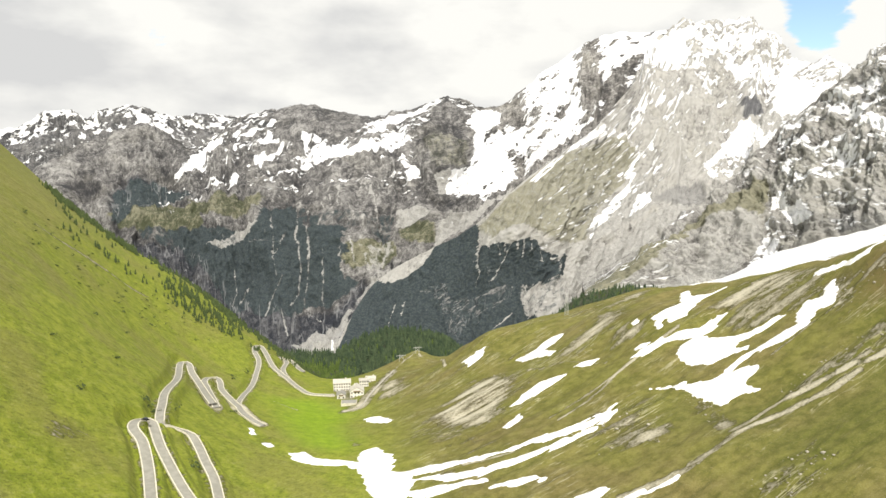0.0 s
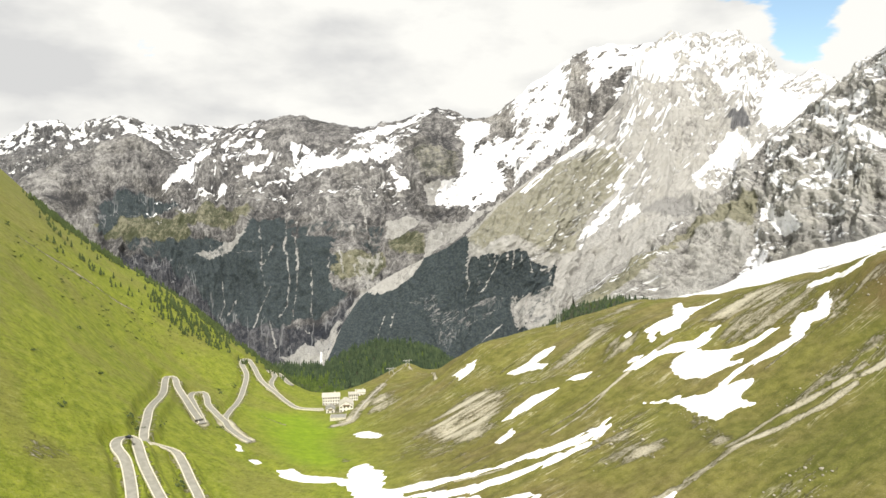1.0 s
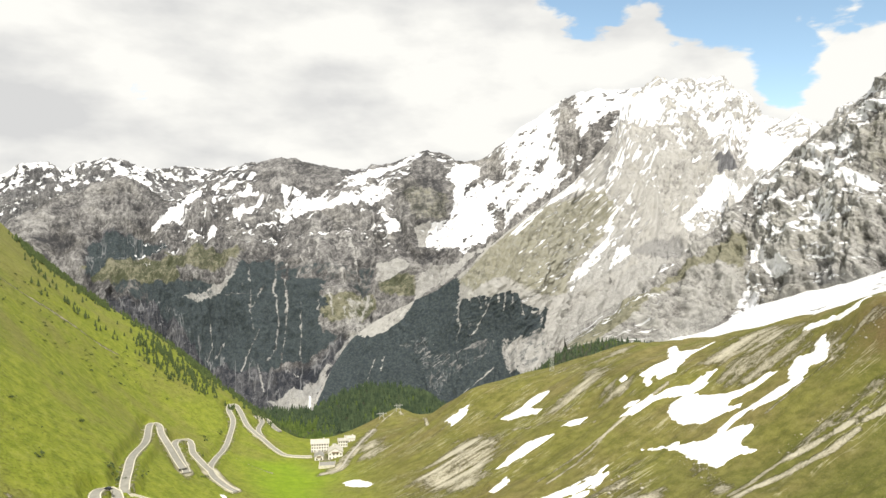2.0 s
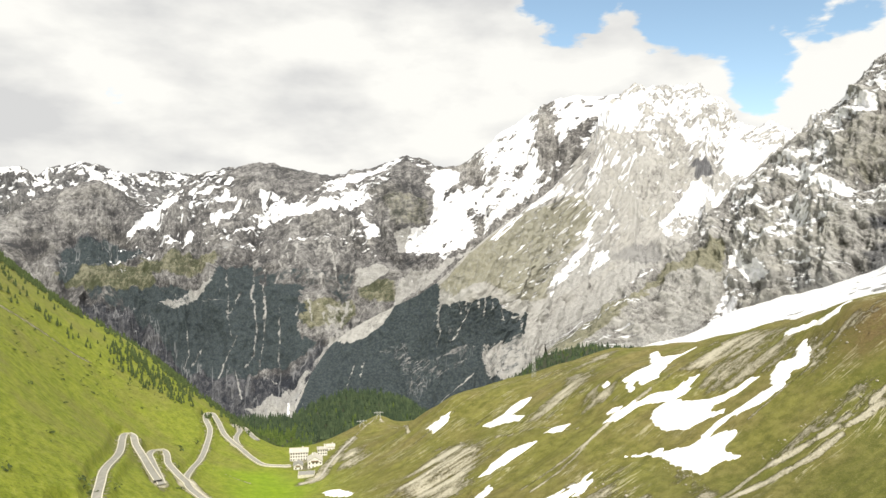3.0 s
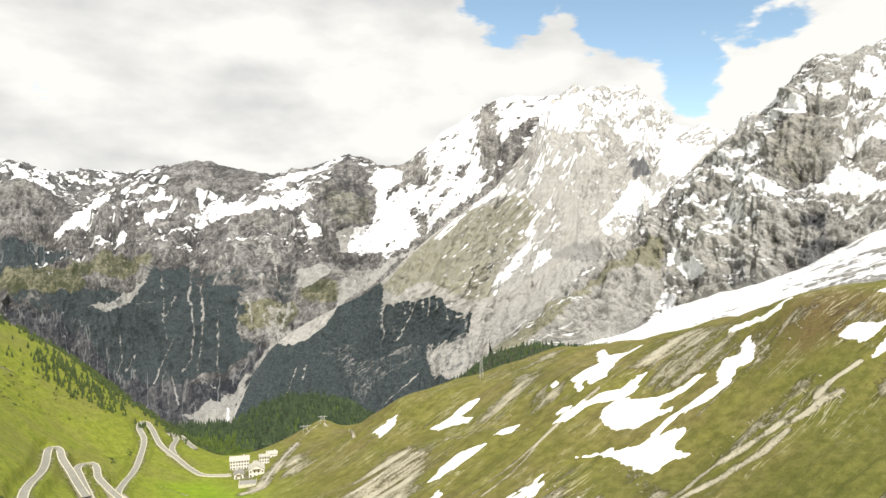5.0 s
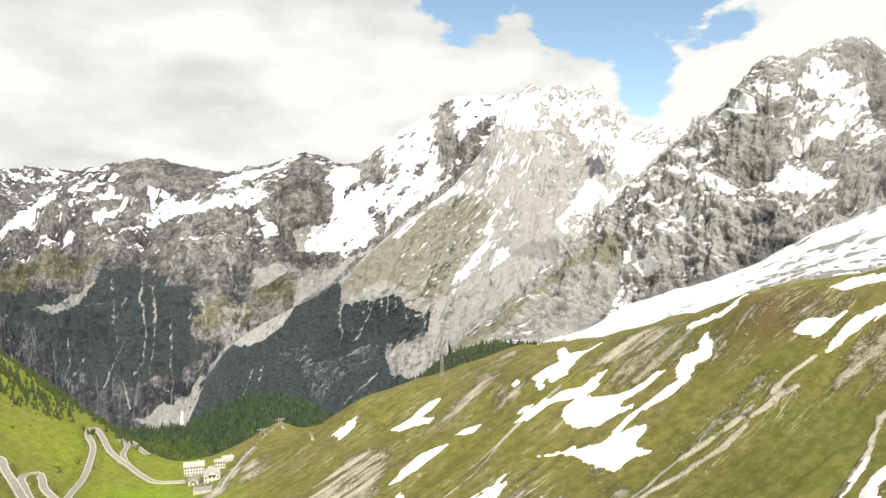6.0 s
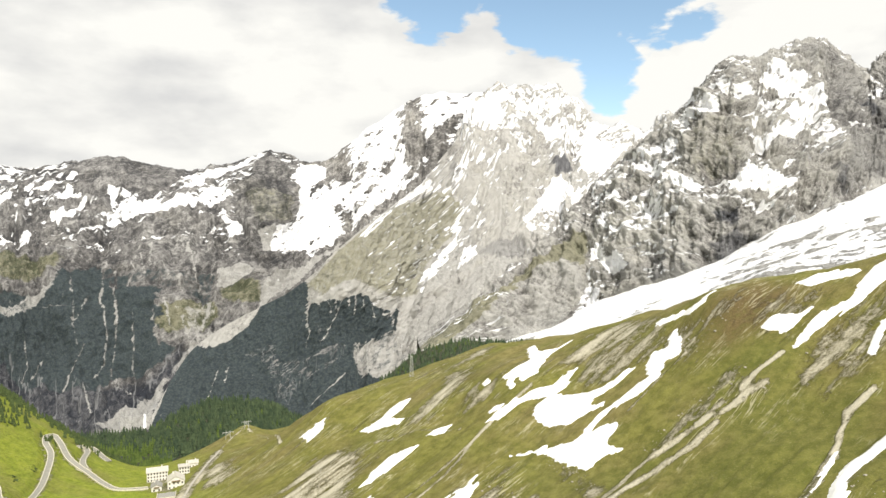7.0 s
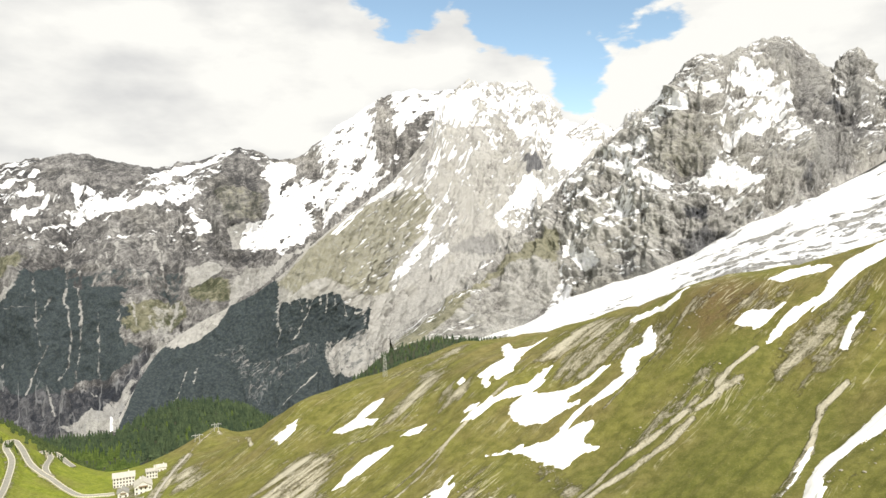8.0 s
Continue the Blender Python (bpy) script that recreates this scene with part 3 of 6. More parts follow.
# ---- mountains ----
class Sheet:
    """A mountain's face: lofted lines, relief along its normals, a falling back, and cover by name."""

    def __init__(self, rows, nu, nv):
        self.u, self.v = np.linspace(0, 1, nu), np.linspace(0, 1, nv)
        self.p = loft(rows, self.u, self.v)
        du, dv = np.gradient(self.p, axis=1), np.gradient(self.p, axis=0)
        self.normal = np.cross(du, dv)
        self.normal /= np.linalg.norm(self.normal, axis=-1, keepdims=True) + 1e-9
        self.width = np.linalg.norm(np.diff(self.p[nv // 2], axis=0), axis=-1).sum()
        self.height = np.linalg.norm(np.diff(self.p[:, nu // 2], axis=0), axis=-1).sum()
        self.s, self.h = np.meshgrid(self.u * self.width, self.v * self.height)
        self.cover = {k: np.zeros(self.s.shape) for k in ("snow", "forest", "turf", "scree", "dark", "tone")}
        self.ragged = 15 * fractal(self.s / 60, self.h / 44, 4.4, 6, 0.68) + 5 * fractal(self.s / 9, self.h / 7, 6.4, 3, 0.7)
        self.broken = fractal(self.s / 26, self.h / 26, 8.8, 4, 0.6)
        self.cover_plain = {"along": self.s, "fall": self.h, "strata": self.h}

    def bedding(self, slope):
        """The rock's layers: height, leaning along the face."""
        self.cover_plain["strata"] = self.p[..., 2] - slope * self.s
        return self

    def push(self, amount):
        self.p = self.p + self.normal * np.asarray(amount)[..., None]
        return self

    def jag(self, size, amount):
        """Teeth along the crest."""
        edge = smooth(0.72, 1.0, self.v)[:, None]
        self.p[..., 2] += edge * amount * fractal(self.s / size, 0.5, 2.5, 5, 0.6, True)
        return self

    def add(self, name, amount):
        self.cover[name] = self.cover[name] + amount
        return self

    def fray(self, name, size, amount, slant=0.0, long=1.0, seed=91.0):
        """Breaks a cover up with noise, drawn out along a slanting line."""
        a, b = self.h - slant * self.s, self.s + slant * self.h
        self.cover[name] = self.cover[name] + amount * fractal(a / size, b / (size * long), seed, 6, 0.62)
        return self

    def patch(self, name, outline, soft=40.0, amount=1.0):
        """Raises a cover inside an outline given in u, v."""
        q = np.asarray(outline) * (self.width, self.height)
        near = (self.s > q[:, 0].min() - 60) & (self.s < q[:, 0].max() + 60) & (self.h > q[:, 1].min() - 60) & (self.h < q[:, 1].max() + 60)
        soft = 2.0 * soft if name == "snow" and amount > 0 else soft
        m = np.zeros(self.s.shape)
        m[near] = smooth(-soft, soft, inside(self.s[near], self.h[near], q) + 1.3 * self.ragged[near])
        self.cover[name] = self.cover[name] + amount * m
        return self

    def streak(self, name, line, wide=14.0, amount=1.0):
        q = np.asarray(line) * (self.width, self.height)
        near = (self.s > q[:, 0].min() - 60) & (self.s < q[:, 0].max() + 60) & (self.h > q[:, 1].min() - 60) & (self.h < q[:, 1].max() + 60)
        wobble = 2.2 * wide * self.broken[near]
        d = along(self.s[near] + wobble, self.h[near], q) / wide
        self.cover[name][near] += amount * np.exp(-d * d) * (0.85 + 0.9 * self.broken[near])
        return self

    def build(self, name, label, category, back=(0.10, -150)):
        behind = []
        for k in range(1, 6):
            q = self.p[-1].copy()
            q[:, :2] *= 1 + back[0] * k / 5
            q[:, 2] += back[1] * (k / 5) ** 1.3
            behind.append(q)
        p = np.concatenate([self.p, np.stack(behind)])
        cover = {k: np.concatenate([np.clip(c, -1, 2), np.repeat(np.clip(c, -1, 2)[-1:], 5, 0)]) for k, c in self.cover.items()}
        cover.update({k: np.concatenate([c, np.repeat(c[-1:], 5, 0)]) for k, c in self.cover_plain.items()})
        return tagged(grid_object(name, p, ROCK, cover), label, category, kind="structure")


def gullies(sheet, size, seed, length=6.0, lean=0.0):
    """Ridged noise drawn out down the fall line, -1 to 1."""
    bend = size * 0.8 * fractal(sheet.s / (size * 2.5), sheet.h / (size * 2.5), seed, 3)
    return fractal((sheet.s + bend + lean * sheet.h) / size, sheet.h / (size * length), seed + 3.1, 5, 0.55, True) - 0.3


def lumps(sheet, size, seed, ridged=True):
    q = sheet.p / size
    return fractal(q[..., 0], q[..., 1], q[..., 2] + seed, 6, 0.58, ridged) - (0.3 if ridged else 0.0)


def snow_peak():
    a = Sheet(MASSIF, 700, 420)
    a.bedding(0.12)
    g, fine, thin = gullies(a, 330, 1.0), gullies(a, 90, 2.0), gullies(a, 34, 4.0, 9.0)
    blocks = lumps(a, 260, 3.0)
    high = smooth(0.35, 0.8, a.v)[:, None] * smooth(0.3, 0.5, a.u)[None]
    fade = smooth(0.0, 0.12, a.u)[None] * (1 - 0.6 * smooth(0.86, 1.0, a.v)[:, None] * (1 - smooth(0.36, 0.5, a.u)[None]))
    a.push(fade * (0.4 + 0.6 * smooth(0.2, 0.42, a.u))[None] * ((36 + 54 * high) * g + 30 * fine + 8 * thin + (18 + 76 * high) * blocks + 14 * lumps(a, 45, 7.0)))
    a.jag(150, 16 * smooth(0.5, 0.6, a.u)[None])
    # Tone follows the relief, so shade between the ribs is painted in.
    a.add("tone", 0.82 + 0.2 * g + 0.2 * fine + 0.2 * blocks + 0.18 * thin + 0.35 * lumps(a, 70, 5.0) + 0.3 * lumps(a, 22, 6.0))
    top = smooth(0.42, 0.50, a.u)[None]
    a.add("tone", 0.06 - 0.08 * high)
    a.add("snow", top * (0.24 * smooth(0.40, 0.62, a.v)[:, None] + 0.20 * smooth(0.70, 0.92, a.v)[:, None]) - 0.16 * blocks * top - 0.12 * fine * top)
    a.fray("snow", 38, 1.15, 0.3, 2.0)
    a.fray("snow", 14, 1.05, -0.3, 1.6, 92.0)
    a.add("snow", -1.0 * (1 - smooth(0.38, 0.5, a.v))[:, None] - 1.6 * (1 - smooth(0.24, 0.34, a.u))[None])
    a.patch("snow", [(0.567, 1), (0.604, 0.968), (0.651, 1), (0.725, 1), (0.801, 0.995), (0.856, 1), (0.898, 1), (0.926, 0.987), (0.892, 0.773), (0.858, 0.778), (0.812, 0.734), (0.776, 0.652), (0.767, 0.728), (0.732, 0.739), (0.712, 0.686), (0.681, 0.694), (0.679, 0.792), (0.648, 0.818), (0.604, 0.823), (0.573, 0.844), (0.559, 0.908)], 16, 0.3)
    a.patch("snow", [(0.775, 0.662), (0.837, 0.72), (0.867, 0.765), (0.892, 0.747), (0.858, 0.609), (0.845, 0.541), (0.829, 0.422), (0.811, 0.375), (0.786, 0.306), (0.707, 0.277), (0.662, 0.259), (0.657, 0.325), (0.631, 0.38), (0.615, 0.422), (0.649, 0.456), (0.674, 0.533), (0.693, 0.591), (0.761, 0.544)], 6, 1.3)
    a.patch("snow", [(0.784, 0.847), (0.804, 0.881), (0.858, 0.778), (0.823, 0.604), (0.779, 0.641), (0.772, 0.731)], 6, 0.8)
    a.patch("snow", [(0.731, 0.573), (0.75, 0.628), (0.837, 0.586), (0.836, 0.52), (0.767, 0.488)], 5, -1.2)
    a.patch("snow", [(0.685, 0.675), (0.737, 0.689), (0.751, 0.639), (0.706, 0.594)], 5, -1.4)
    a.patch("snow", [(0.294, 0.95), (0.316, 0.979), (0.343, 1), (0.368, 1), (0.397, 0.995), (0.432, 0.953), (0.426, 0.908), (0.388, 0.947), (0.355, 0.974), (0.33, 0.934), (0.31, 0.916)], 4, 1.0)
    a.patch("snow", [(0.502, 0.546), (0.529, 0.475), (0.538, 0.396), (0.51, 0.467), (0.471, 0.441), (0.498, 0.501)], 5, 1.0)
    a.patch("snow", [(0.41, 0.383), (0.41, 0.485), (0.448, 0.541), (0.482, 0.615), (0.49, 0.628), (0.482, 0.567), (0.457, 0.493), (0.429, 0.449)], 3, 1.0)
    a.patch("snow", [(0.618, 0.409), (0.654, 0.383), (0.662, 0.259), (0.621, 0.248), (0.581, 0.248), (0.612, 0.322), (0.646, 0.301)], 5, 0.8)
    a.patch("snow", [(0.567, 0.43), (0.62, 0.393), (0.631, 0.351), (0.579, 0.38), (0.548, 0.422)], 5, 0.7)
    a.patch("snow", [(0.562, 0.966), (0.584, 0.968), (0.601, 0.852), (0.582, 0.831), (0.521, 1), (0.531, 1)], 14, 0.75)
    a.patch("snow", [(0.577, 0.821), (0.613, 0.813), (0.679, 0.792), (0.679, 0.644), (0.662, 0.478), (0.609, 0.427), (0.484, 0.657), (0.485, 0.826), (0.563, 0.739)], 16, -0.15)
    a.patch("snow", [(0.433, 1), (0.513, 1), (0.534, 0.923), (0.574, 0.831), (0.563, 0.739), (0.463, 0.865)], 16, -0.2)
    for wide, line in (
        (4, [(0.379, 1), (0.408, 1), (0.43, 1)]),
        (4, [(0.468, 0.876), (0.535, 0.781), (0.563, 0.723)]),
        (4, [(0.482, 0.757), (0.495, 0.715), (0.48, 0.662), (0.49, 0.623)]),
        (4, [(0.435, 1), (0.443, 0.953), (0.438, 0.91)]),
        (4, [(0.584, 0.67), (0.61, 0.668)]),
        (4, [(0.606, 0.794), (0.623, 0.757)]),
        (4, [(0.632, 0.66), (0.662, 0.631)]),
        (4, [(0.516, 0.683), (0.538, 0.615)]),
        (4, [(0.496, 1), (0.462, 1)]),
        (4, [(0.363, 1), (0.41, 0.918), (0.476, 0.757)]),
        (4, [(0.621, 0.53), (0.595, 0.483)]),
        (4, [(0.463, 0.62), (0.451, 0.583)]),
        (4, [(0.77, 0.456), (0.77, 0.285)]),
        (4, [(0.485, 0.892), (0.454, 0.871), (0.438, 0.865)]),
    ):
        a.streak("snow", line, wide * 1.6, 0.7)
    # Summit cliff and the band below it: their shade painted dark.
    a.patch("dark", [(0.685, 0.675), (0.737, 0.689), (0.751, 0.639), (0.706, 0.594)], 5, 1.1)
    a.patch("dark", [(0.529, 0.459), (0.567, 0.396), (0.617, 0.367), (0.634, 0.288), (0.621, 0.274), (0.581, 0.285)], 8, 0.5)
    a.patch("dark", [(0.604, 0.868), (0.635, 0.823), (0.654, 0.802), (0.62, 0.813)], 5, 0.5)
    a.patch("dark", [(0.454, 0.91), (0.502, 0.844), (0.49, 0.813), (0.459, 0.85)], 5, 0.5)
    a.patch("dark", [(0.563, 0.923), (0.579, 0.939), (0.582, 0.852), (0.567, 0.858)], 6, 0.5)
    a.patch("scree", [(0.488, 0.633), (0.498, 0.604), (0.54, 0.446), (0.526, 0.417), (0.476, 0.449), (0.438, 0.406), (0.423, 0.372), (0.405, 0.467), (0.432, 0.499), (0.466, 0.573)], 8, 0.9)
    a.patch("scree", [(0.441, 0.367), (0.527, 0.393), (0.621, 0.248), (0.67, 0.23), (0.621, 0.208), (0.532, 0.266), (0.454, 0.261), (0.394, 0.206), (0.383, 0.261)], 12, 0.75)
    a.patch("scree", [(0.731, 0.573), (0.75, 0.628), (0.837, 0.586), (0.836, 0.52), (0.767, 0.488)], 6, 0.8)
    a.patch("scree", [(0.393, 0.697), (0.48, 0.652), (0.429, 0.512), (0.408, 0.412), (0.368, 0.438), (0.351, 0.594)], 14, 0.3)
    a.patch("scree", [(0.146, 0.646), (0.183, 0.641), (0.192, 0.459), (0.241, 0.319), (0.26, 0.34), (0.296, 0.28), (0.277, 0.245), (0.255, 0.235), (0.224, 0.214), (0.208, 0.142), (0.185, 0.222), (0.18, 0.34), (0.166, 0.549)], 8, 0.08)
    a.patch("scree", [(0.296, 0.28), (0.382, 0.29), (0.421, 0.142), (0.38, 0.098), (0.311, 0.177)], 14, 0.5)
    a.patch("scree", [(0.459, 0.404), (0.538, 0.346), (0.532, 0.266), (0.468, 0.29)], 10, 0.3)
    a.patch("turf", [(0.283, 0.979), (0.355, 0.984), (0.476, 0.757), (0.485, 0.641), (0.429, 0.536), (0.408, 0.412), (0.355, 0.491), (0.307, 0.673), (0.247, 0.77), (0.218, 0.958)], 14, 0.6)
    a.patch("turf", [(0.479, 0.789), (0.607, 0.665), (0.662, 0.522), (0.609, 0.427), (0.484, 0.657)], 20, 0.3)
    band = fractal((a.p[..., 2] + 0.12 * a.s) / 11, a.s / 260, 51.0, 3, 0.6)
    face = smooth(0.2, 0.5, a.cover["turf"])
    a.add("tone", face * (0.10 + 0.35 * band))
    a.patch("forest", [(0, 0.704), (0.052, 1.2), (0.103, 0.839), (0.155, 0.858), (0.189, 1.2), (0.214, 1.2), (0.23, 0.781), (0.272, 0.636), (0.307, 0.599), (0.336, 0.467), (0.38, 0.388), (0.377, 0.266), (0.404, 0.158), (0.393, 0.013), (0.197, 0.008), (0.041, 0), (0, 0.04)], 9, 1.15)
    a.patch("forest", [(0.146, 0.646), (0.183, 0.641), (0.192, 0.459), (0.241, 0.319), (0.26, 0.34), (0.296, 0.28), (0.277, 0.245), (0.255, 0.235), (0.224, 0.214), (0.208, 0.142), (0.185, 0.222), (0.18, 0.34), (0.166, 0.549)], 12, -0.45)
    a.patch("forest", [(0.29, 0.301), (0.38, 0.298), (0.421, 0.142), (0.391, 0.066), (0.311, 0.158)], 14, -0.75)
    for wide, line in (
        (4, [(0.227, 0.955), (0.225, 0.763)]),
        (4, [(0.252, 0.802), (0.263, 0.583)]),
        (4, [(0.277, 0.633), (0.258, 0.464), (0.254, 0.396)]),
        (4, [(0.222, 0.818), (0.236, 0.53), (0.227, 0.433)]),
        (4, [(0.296, 0.652), (0.297, 0.475)]),
        (4, [(0.321, 0.617), (0.332, 0.404)]),
        (4, [(0.34, 0.562), (0.354, 0.404)]),
        (4, [(0.365, 0.472), (0.366, 0.314)]),
        (4, [(0.108, 0.631), (0.095, 0.483), (0.085, 0.391)]),
        (4, [(0.122, 0.602), (0.114, 0.467)]),
        (4, [(0.239, 0.892), (0.244, 0.707)]),
        (4, [(0.268, 0.763), (0.268, 0.591)]),
        (4, [(0.283, 0.699), (0.286, 0.557)]),
        (4, [(0.307, 0.673), (0.311, 0.509)]),
        (4, [(0.333, 0.631), (0.335, 0.485)]),
        (4, [(0.347, 0.533), (0.363, 0.401)]),
        (4, [(0.283, 0.185), (0.241, 0.108)]),
    ):
        a.streak("forest", line, wide * 1.4, -0.8)
        a.streak("scree", line, wide * 1.2, 0.6)
    # Darker grey strip on the spur, its cloud shade painted in.
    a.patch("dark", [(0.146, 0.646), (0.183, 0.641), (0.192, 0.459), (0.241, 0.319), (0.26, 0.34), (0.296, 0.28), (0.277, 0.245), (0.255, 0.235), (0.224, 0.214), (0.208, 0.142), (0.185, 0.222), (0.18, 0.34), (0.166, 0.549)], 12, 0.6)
    comb = smooth(0.30, 0.62, thin)
    a.add("scree", 0.4 * comb * smooth(0.12, 0.3, a.v)[:, None] * (1 - smooth(0.5, 0.7, a.v))[:, None] + 0.2 * smooth(0.25, 0.6, fine) * smooth(0.3, 0.5, a.v)[:, None])
    a.add("forest", -0.4 * comb)
    a.fray("forest", 24, 0.7, 0.0, 1.3)
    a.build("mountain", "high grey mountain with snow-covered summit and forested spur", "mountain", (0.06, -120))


def valley_wall():
    a = Sheet(WALL, 760, 400)
    a.bedding(0.35)
    g, fine, thin, blocks = gullies(a, 250, 11.0), gullies(a, 80, 12.0), gullies(a, 30, 14.0, 10.0), lumps(a, 200, 13.0)
    a.push((50 * g + 28 * fine + 8 * thin + 46 * blocks + 14 * lumps(a, 45, 17.0)) * (1 - 0.6 * smooth(0.82, 1.0, a.v)[:, None]))
    a.jag(120, 14.0).jag(38, 10.0 * (1 - smooth(0.74, 0.82, a.u))[None])
    # Hollows of the wall take painted shade in their tone.
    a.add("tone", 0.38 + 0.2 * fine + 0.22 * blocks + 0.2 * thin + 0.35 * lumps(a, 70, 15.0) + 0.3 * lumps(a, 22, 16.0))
    a.add("snow", 0.16 * smooth(0.70, 0.90, a.v[:, None] + 0.05 * fractal(a.s / 300, a.h / 300, 2.2, 3)) - 0.12 * blocks - 0.10 * fine)
    a.fray("snow", 34, 1.1, 0.45, 2.2)
    a.fray("snow", 11, 1.0, 0.3, 1.5, 92.0)
    a.add("snow", -1.3 * (1 - smooth(0.52, 0.66, a.v))[:, None])
    a.patch("snow", [(0.67, 0.944), (0.705, 0.991), (0.726, 0.947), (0.722, 0.909), (0.705, 0.9), (0.701, 0.87), (0.722, 0.826), (0.727, 0.794), (0.747, 0.776), (0.757, 0.708), (0.737, 0.658), (0.713, 0.614), (0.694, 0.558), (0.659, 0.499), (0.631, 0.463), (0.62, 0.463), (0.633, 0.522), (0.684, 0.566), (0.695, 0.619), (0.636, 0.614), (0.629, 0.652), (0.633, 0.732), (0.669, 0.77), (0.663, 0.838), (0.656, 0.906)], 6, 1.1)
    a.patch("snow", [(0.431, 0.74), (0.452, 0.764), (0.477, 0.779), (0.492, 0.832), (0.529, 0.817), (0.565, 0.897), (0.598, 0.903), (0.609, 0.953), (0.618, 0.988), (0.624, 0.947), (0.615, 0.917), (0.597, 0.858), (0.592, 0.838), (0.555, 0.794), (0.522, 0.764), (0.492, 0.758), (0.467, 0.755), (0.444, 0.752)], 9, 0.45)
    a.patch("snow", [(0.456, 0.776), (0.463, 0.847), (0.467, 0.873), (0.473, 0.847), (0.477, 0.847), (0.484, 0.814), (0.492, 0.832), (0.487, 0.776)], 4, 0.8)
    a.patch("snow", [(0.448, 0.867), (0.456, 0.858), (0.458, 0.817), (0.452, 0.785), (0.448, 0.835)], 3, 0.9)
    a.patch("snow", [(0.364, 0.912), (0.387, 0.903), (0.405, 0.944), (0.41, 0.932), (0.398, 0.917), (0.382, 0.882)], 4, 1.0)
    a.patch("snow", [(0.382, 0.85), (0.402, 0.879), (0.409, 0.864), (0.42, 0.855), (0.413, 0.823), (0.398, 0.829)], 4, 1.0)
    a.patch("snow", [(0.384, 0.758), (0.387, 0.794), (0.396, 0.808), (0.399, 0.779), (0.413, 0.805), (0.42, 0.805), (0.419, 0.796), (0.405, 0.776), (0.392, 0.749)], 4, 1.0)
    a.patch("snow", [(0.331, 0.678), (0.338, 0.737), (0.352, 0.758), (0.353, 0.737), (0.341, 0.67)], 4, 1.1)
    a.patch("snow", [(0.282, 0.737), (0.306, 0.714), (0.324, 0.717), (0.306, 0.658)], 3, 0.9)
    a.patch("snow", [(0.21, 0.755), (0.229, 0.811), (0.259, 0.923), (0.293, 1), (0.318, 0.95), (0.317, 0.873), (0.284, 0.855), (0.253, 0.826), (0.227, 0.761)], 4, 1.1)
    a.patch("snow", [(0.239, 1), (0.26, 0.985), (0.316, 1), (0.332, 1), (0.328, 1), (0.26, 1)], 5, 0.8)
    a.patch("snow", [(0.583, 0.69), (0.58, 0.723), (0.592, 0.749), (0.598, 0.729), (0.594, 0.702), (0.588, 0.687)], 4, 1.1)
    a.patch("snow", [(0.565, 0.761), (0.576, 0.782), (0.588, 0.755), (0.58, 0.735)], 4, 0.9)
    a.patch("snow", [(0.519, 0.882), (0.529, 0.971), (0.565, 0.959), (0.595, 0.982), (0.608, 0.997), (0.606, 0.944), (0.581, 0.956), (0.556, 0.903), (0.529, 0.853)], 6, 0.8)
    a.patch("snow", [(0.506, 0.799), (0.547, 0.832), (0.597, 0.855), (0.592, 0.829), (0.555, 0.782), (0.522, 0.746)], 8, 0.45)
    a.patch("snow", [(0.768, 0.909), (0.776, 1.25), (0.803, 1.25), (0.843, 1.25), (0.887, 1.25), (0.907, 1.25), (0.949, 1.25), (0.997, 1.25), (0.986, 0.929), (0.95, 0.938), (0.914, 0.9), (0.886, 1.25), (0.871, 0.926), (0.866, 0.891), (0.885, 0.85), (0.855, 0.855), (0.828, 0.879), (0.803, 0.867), (0.798, 0.891), (0.772, 0.894)], 16, 0.8)
    a.patch("snow", [(0.701, 0.87), (0.74, 0.914), (0.803, 0.867), (0.878, 0.847), (0.9, 0.826), (0.844, 0.802), (0.771, 0.714), (0.747, 0.752)], 10, 0.7)
    a.patch("snow", [(0.597, 0.835), (0.611, 0.935), (0.627, 0.991), (0.661, 0.906), (0.669, 0.841), (0.672, 0.77), (0.633, 0.732), (0.615, 0.714), (0.598, 0.749)], 8, -0.9)
    a.patch("snow", [(0.592, 0.835), (0.612, 0.726), (0.62, 0.614), (0.613, 0.56), (0.598, 0.628), (0.581, 0.676), (0.598, 0.737)], 8, -0.9)
    a.patch("snow", [(0.886, 0.953), (0.896, 0.923), (0.914, 0.891), (0.914, 0.87), (0.894, 0.864), (0.876, 0.876), (0.879, 0.897), (0.868, 0.923), (0.876, 0.941)], 6, -1.5)
    a.patch("snow", [(0.73, 0.95), (0.748, 0.973), (0.772, 0.894), (0.777, 0.858), (0.755, 0.873), (0.74, 0.897)], 6, -0.6)
    a.patch("snow", [(0.736, 0.817), (0.755, 0.835), (0.772, 0.764), (0.766, 0.717), (0.75, 0.749)], 6, -0.6)
    a.patch("snow", [(0, 0.9), (0.031, 0.997), (0.075, 0.965), (0.121, 1), (0.152, 1), (0.2, 0.997), (0.246, 0.994), (0.248, 0.885), (0.207, 0.737), (0.1, 0.478), (0.017, 0.85)], 20, -1.0)
    a.patch("snow", [(0.421, 0.985), (0.492, 0.994), (0.522, 0.994), (0.515, 0.888), (0.492, 0.847), (0.465, 0.861), (0.435, 0.853), (0.416, 0.799), (0.413, 0.891)], 14, -0.7)
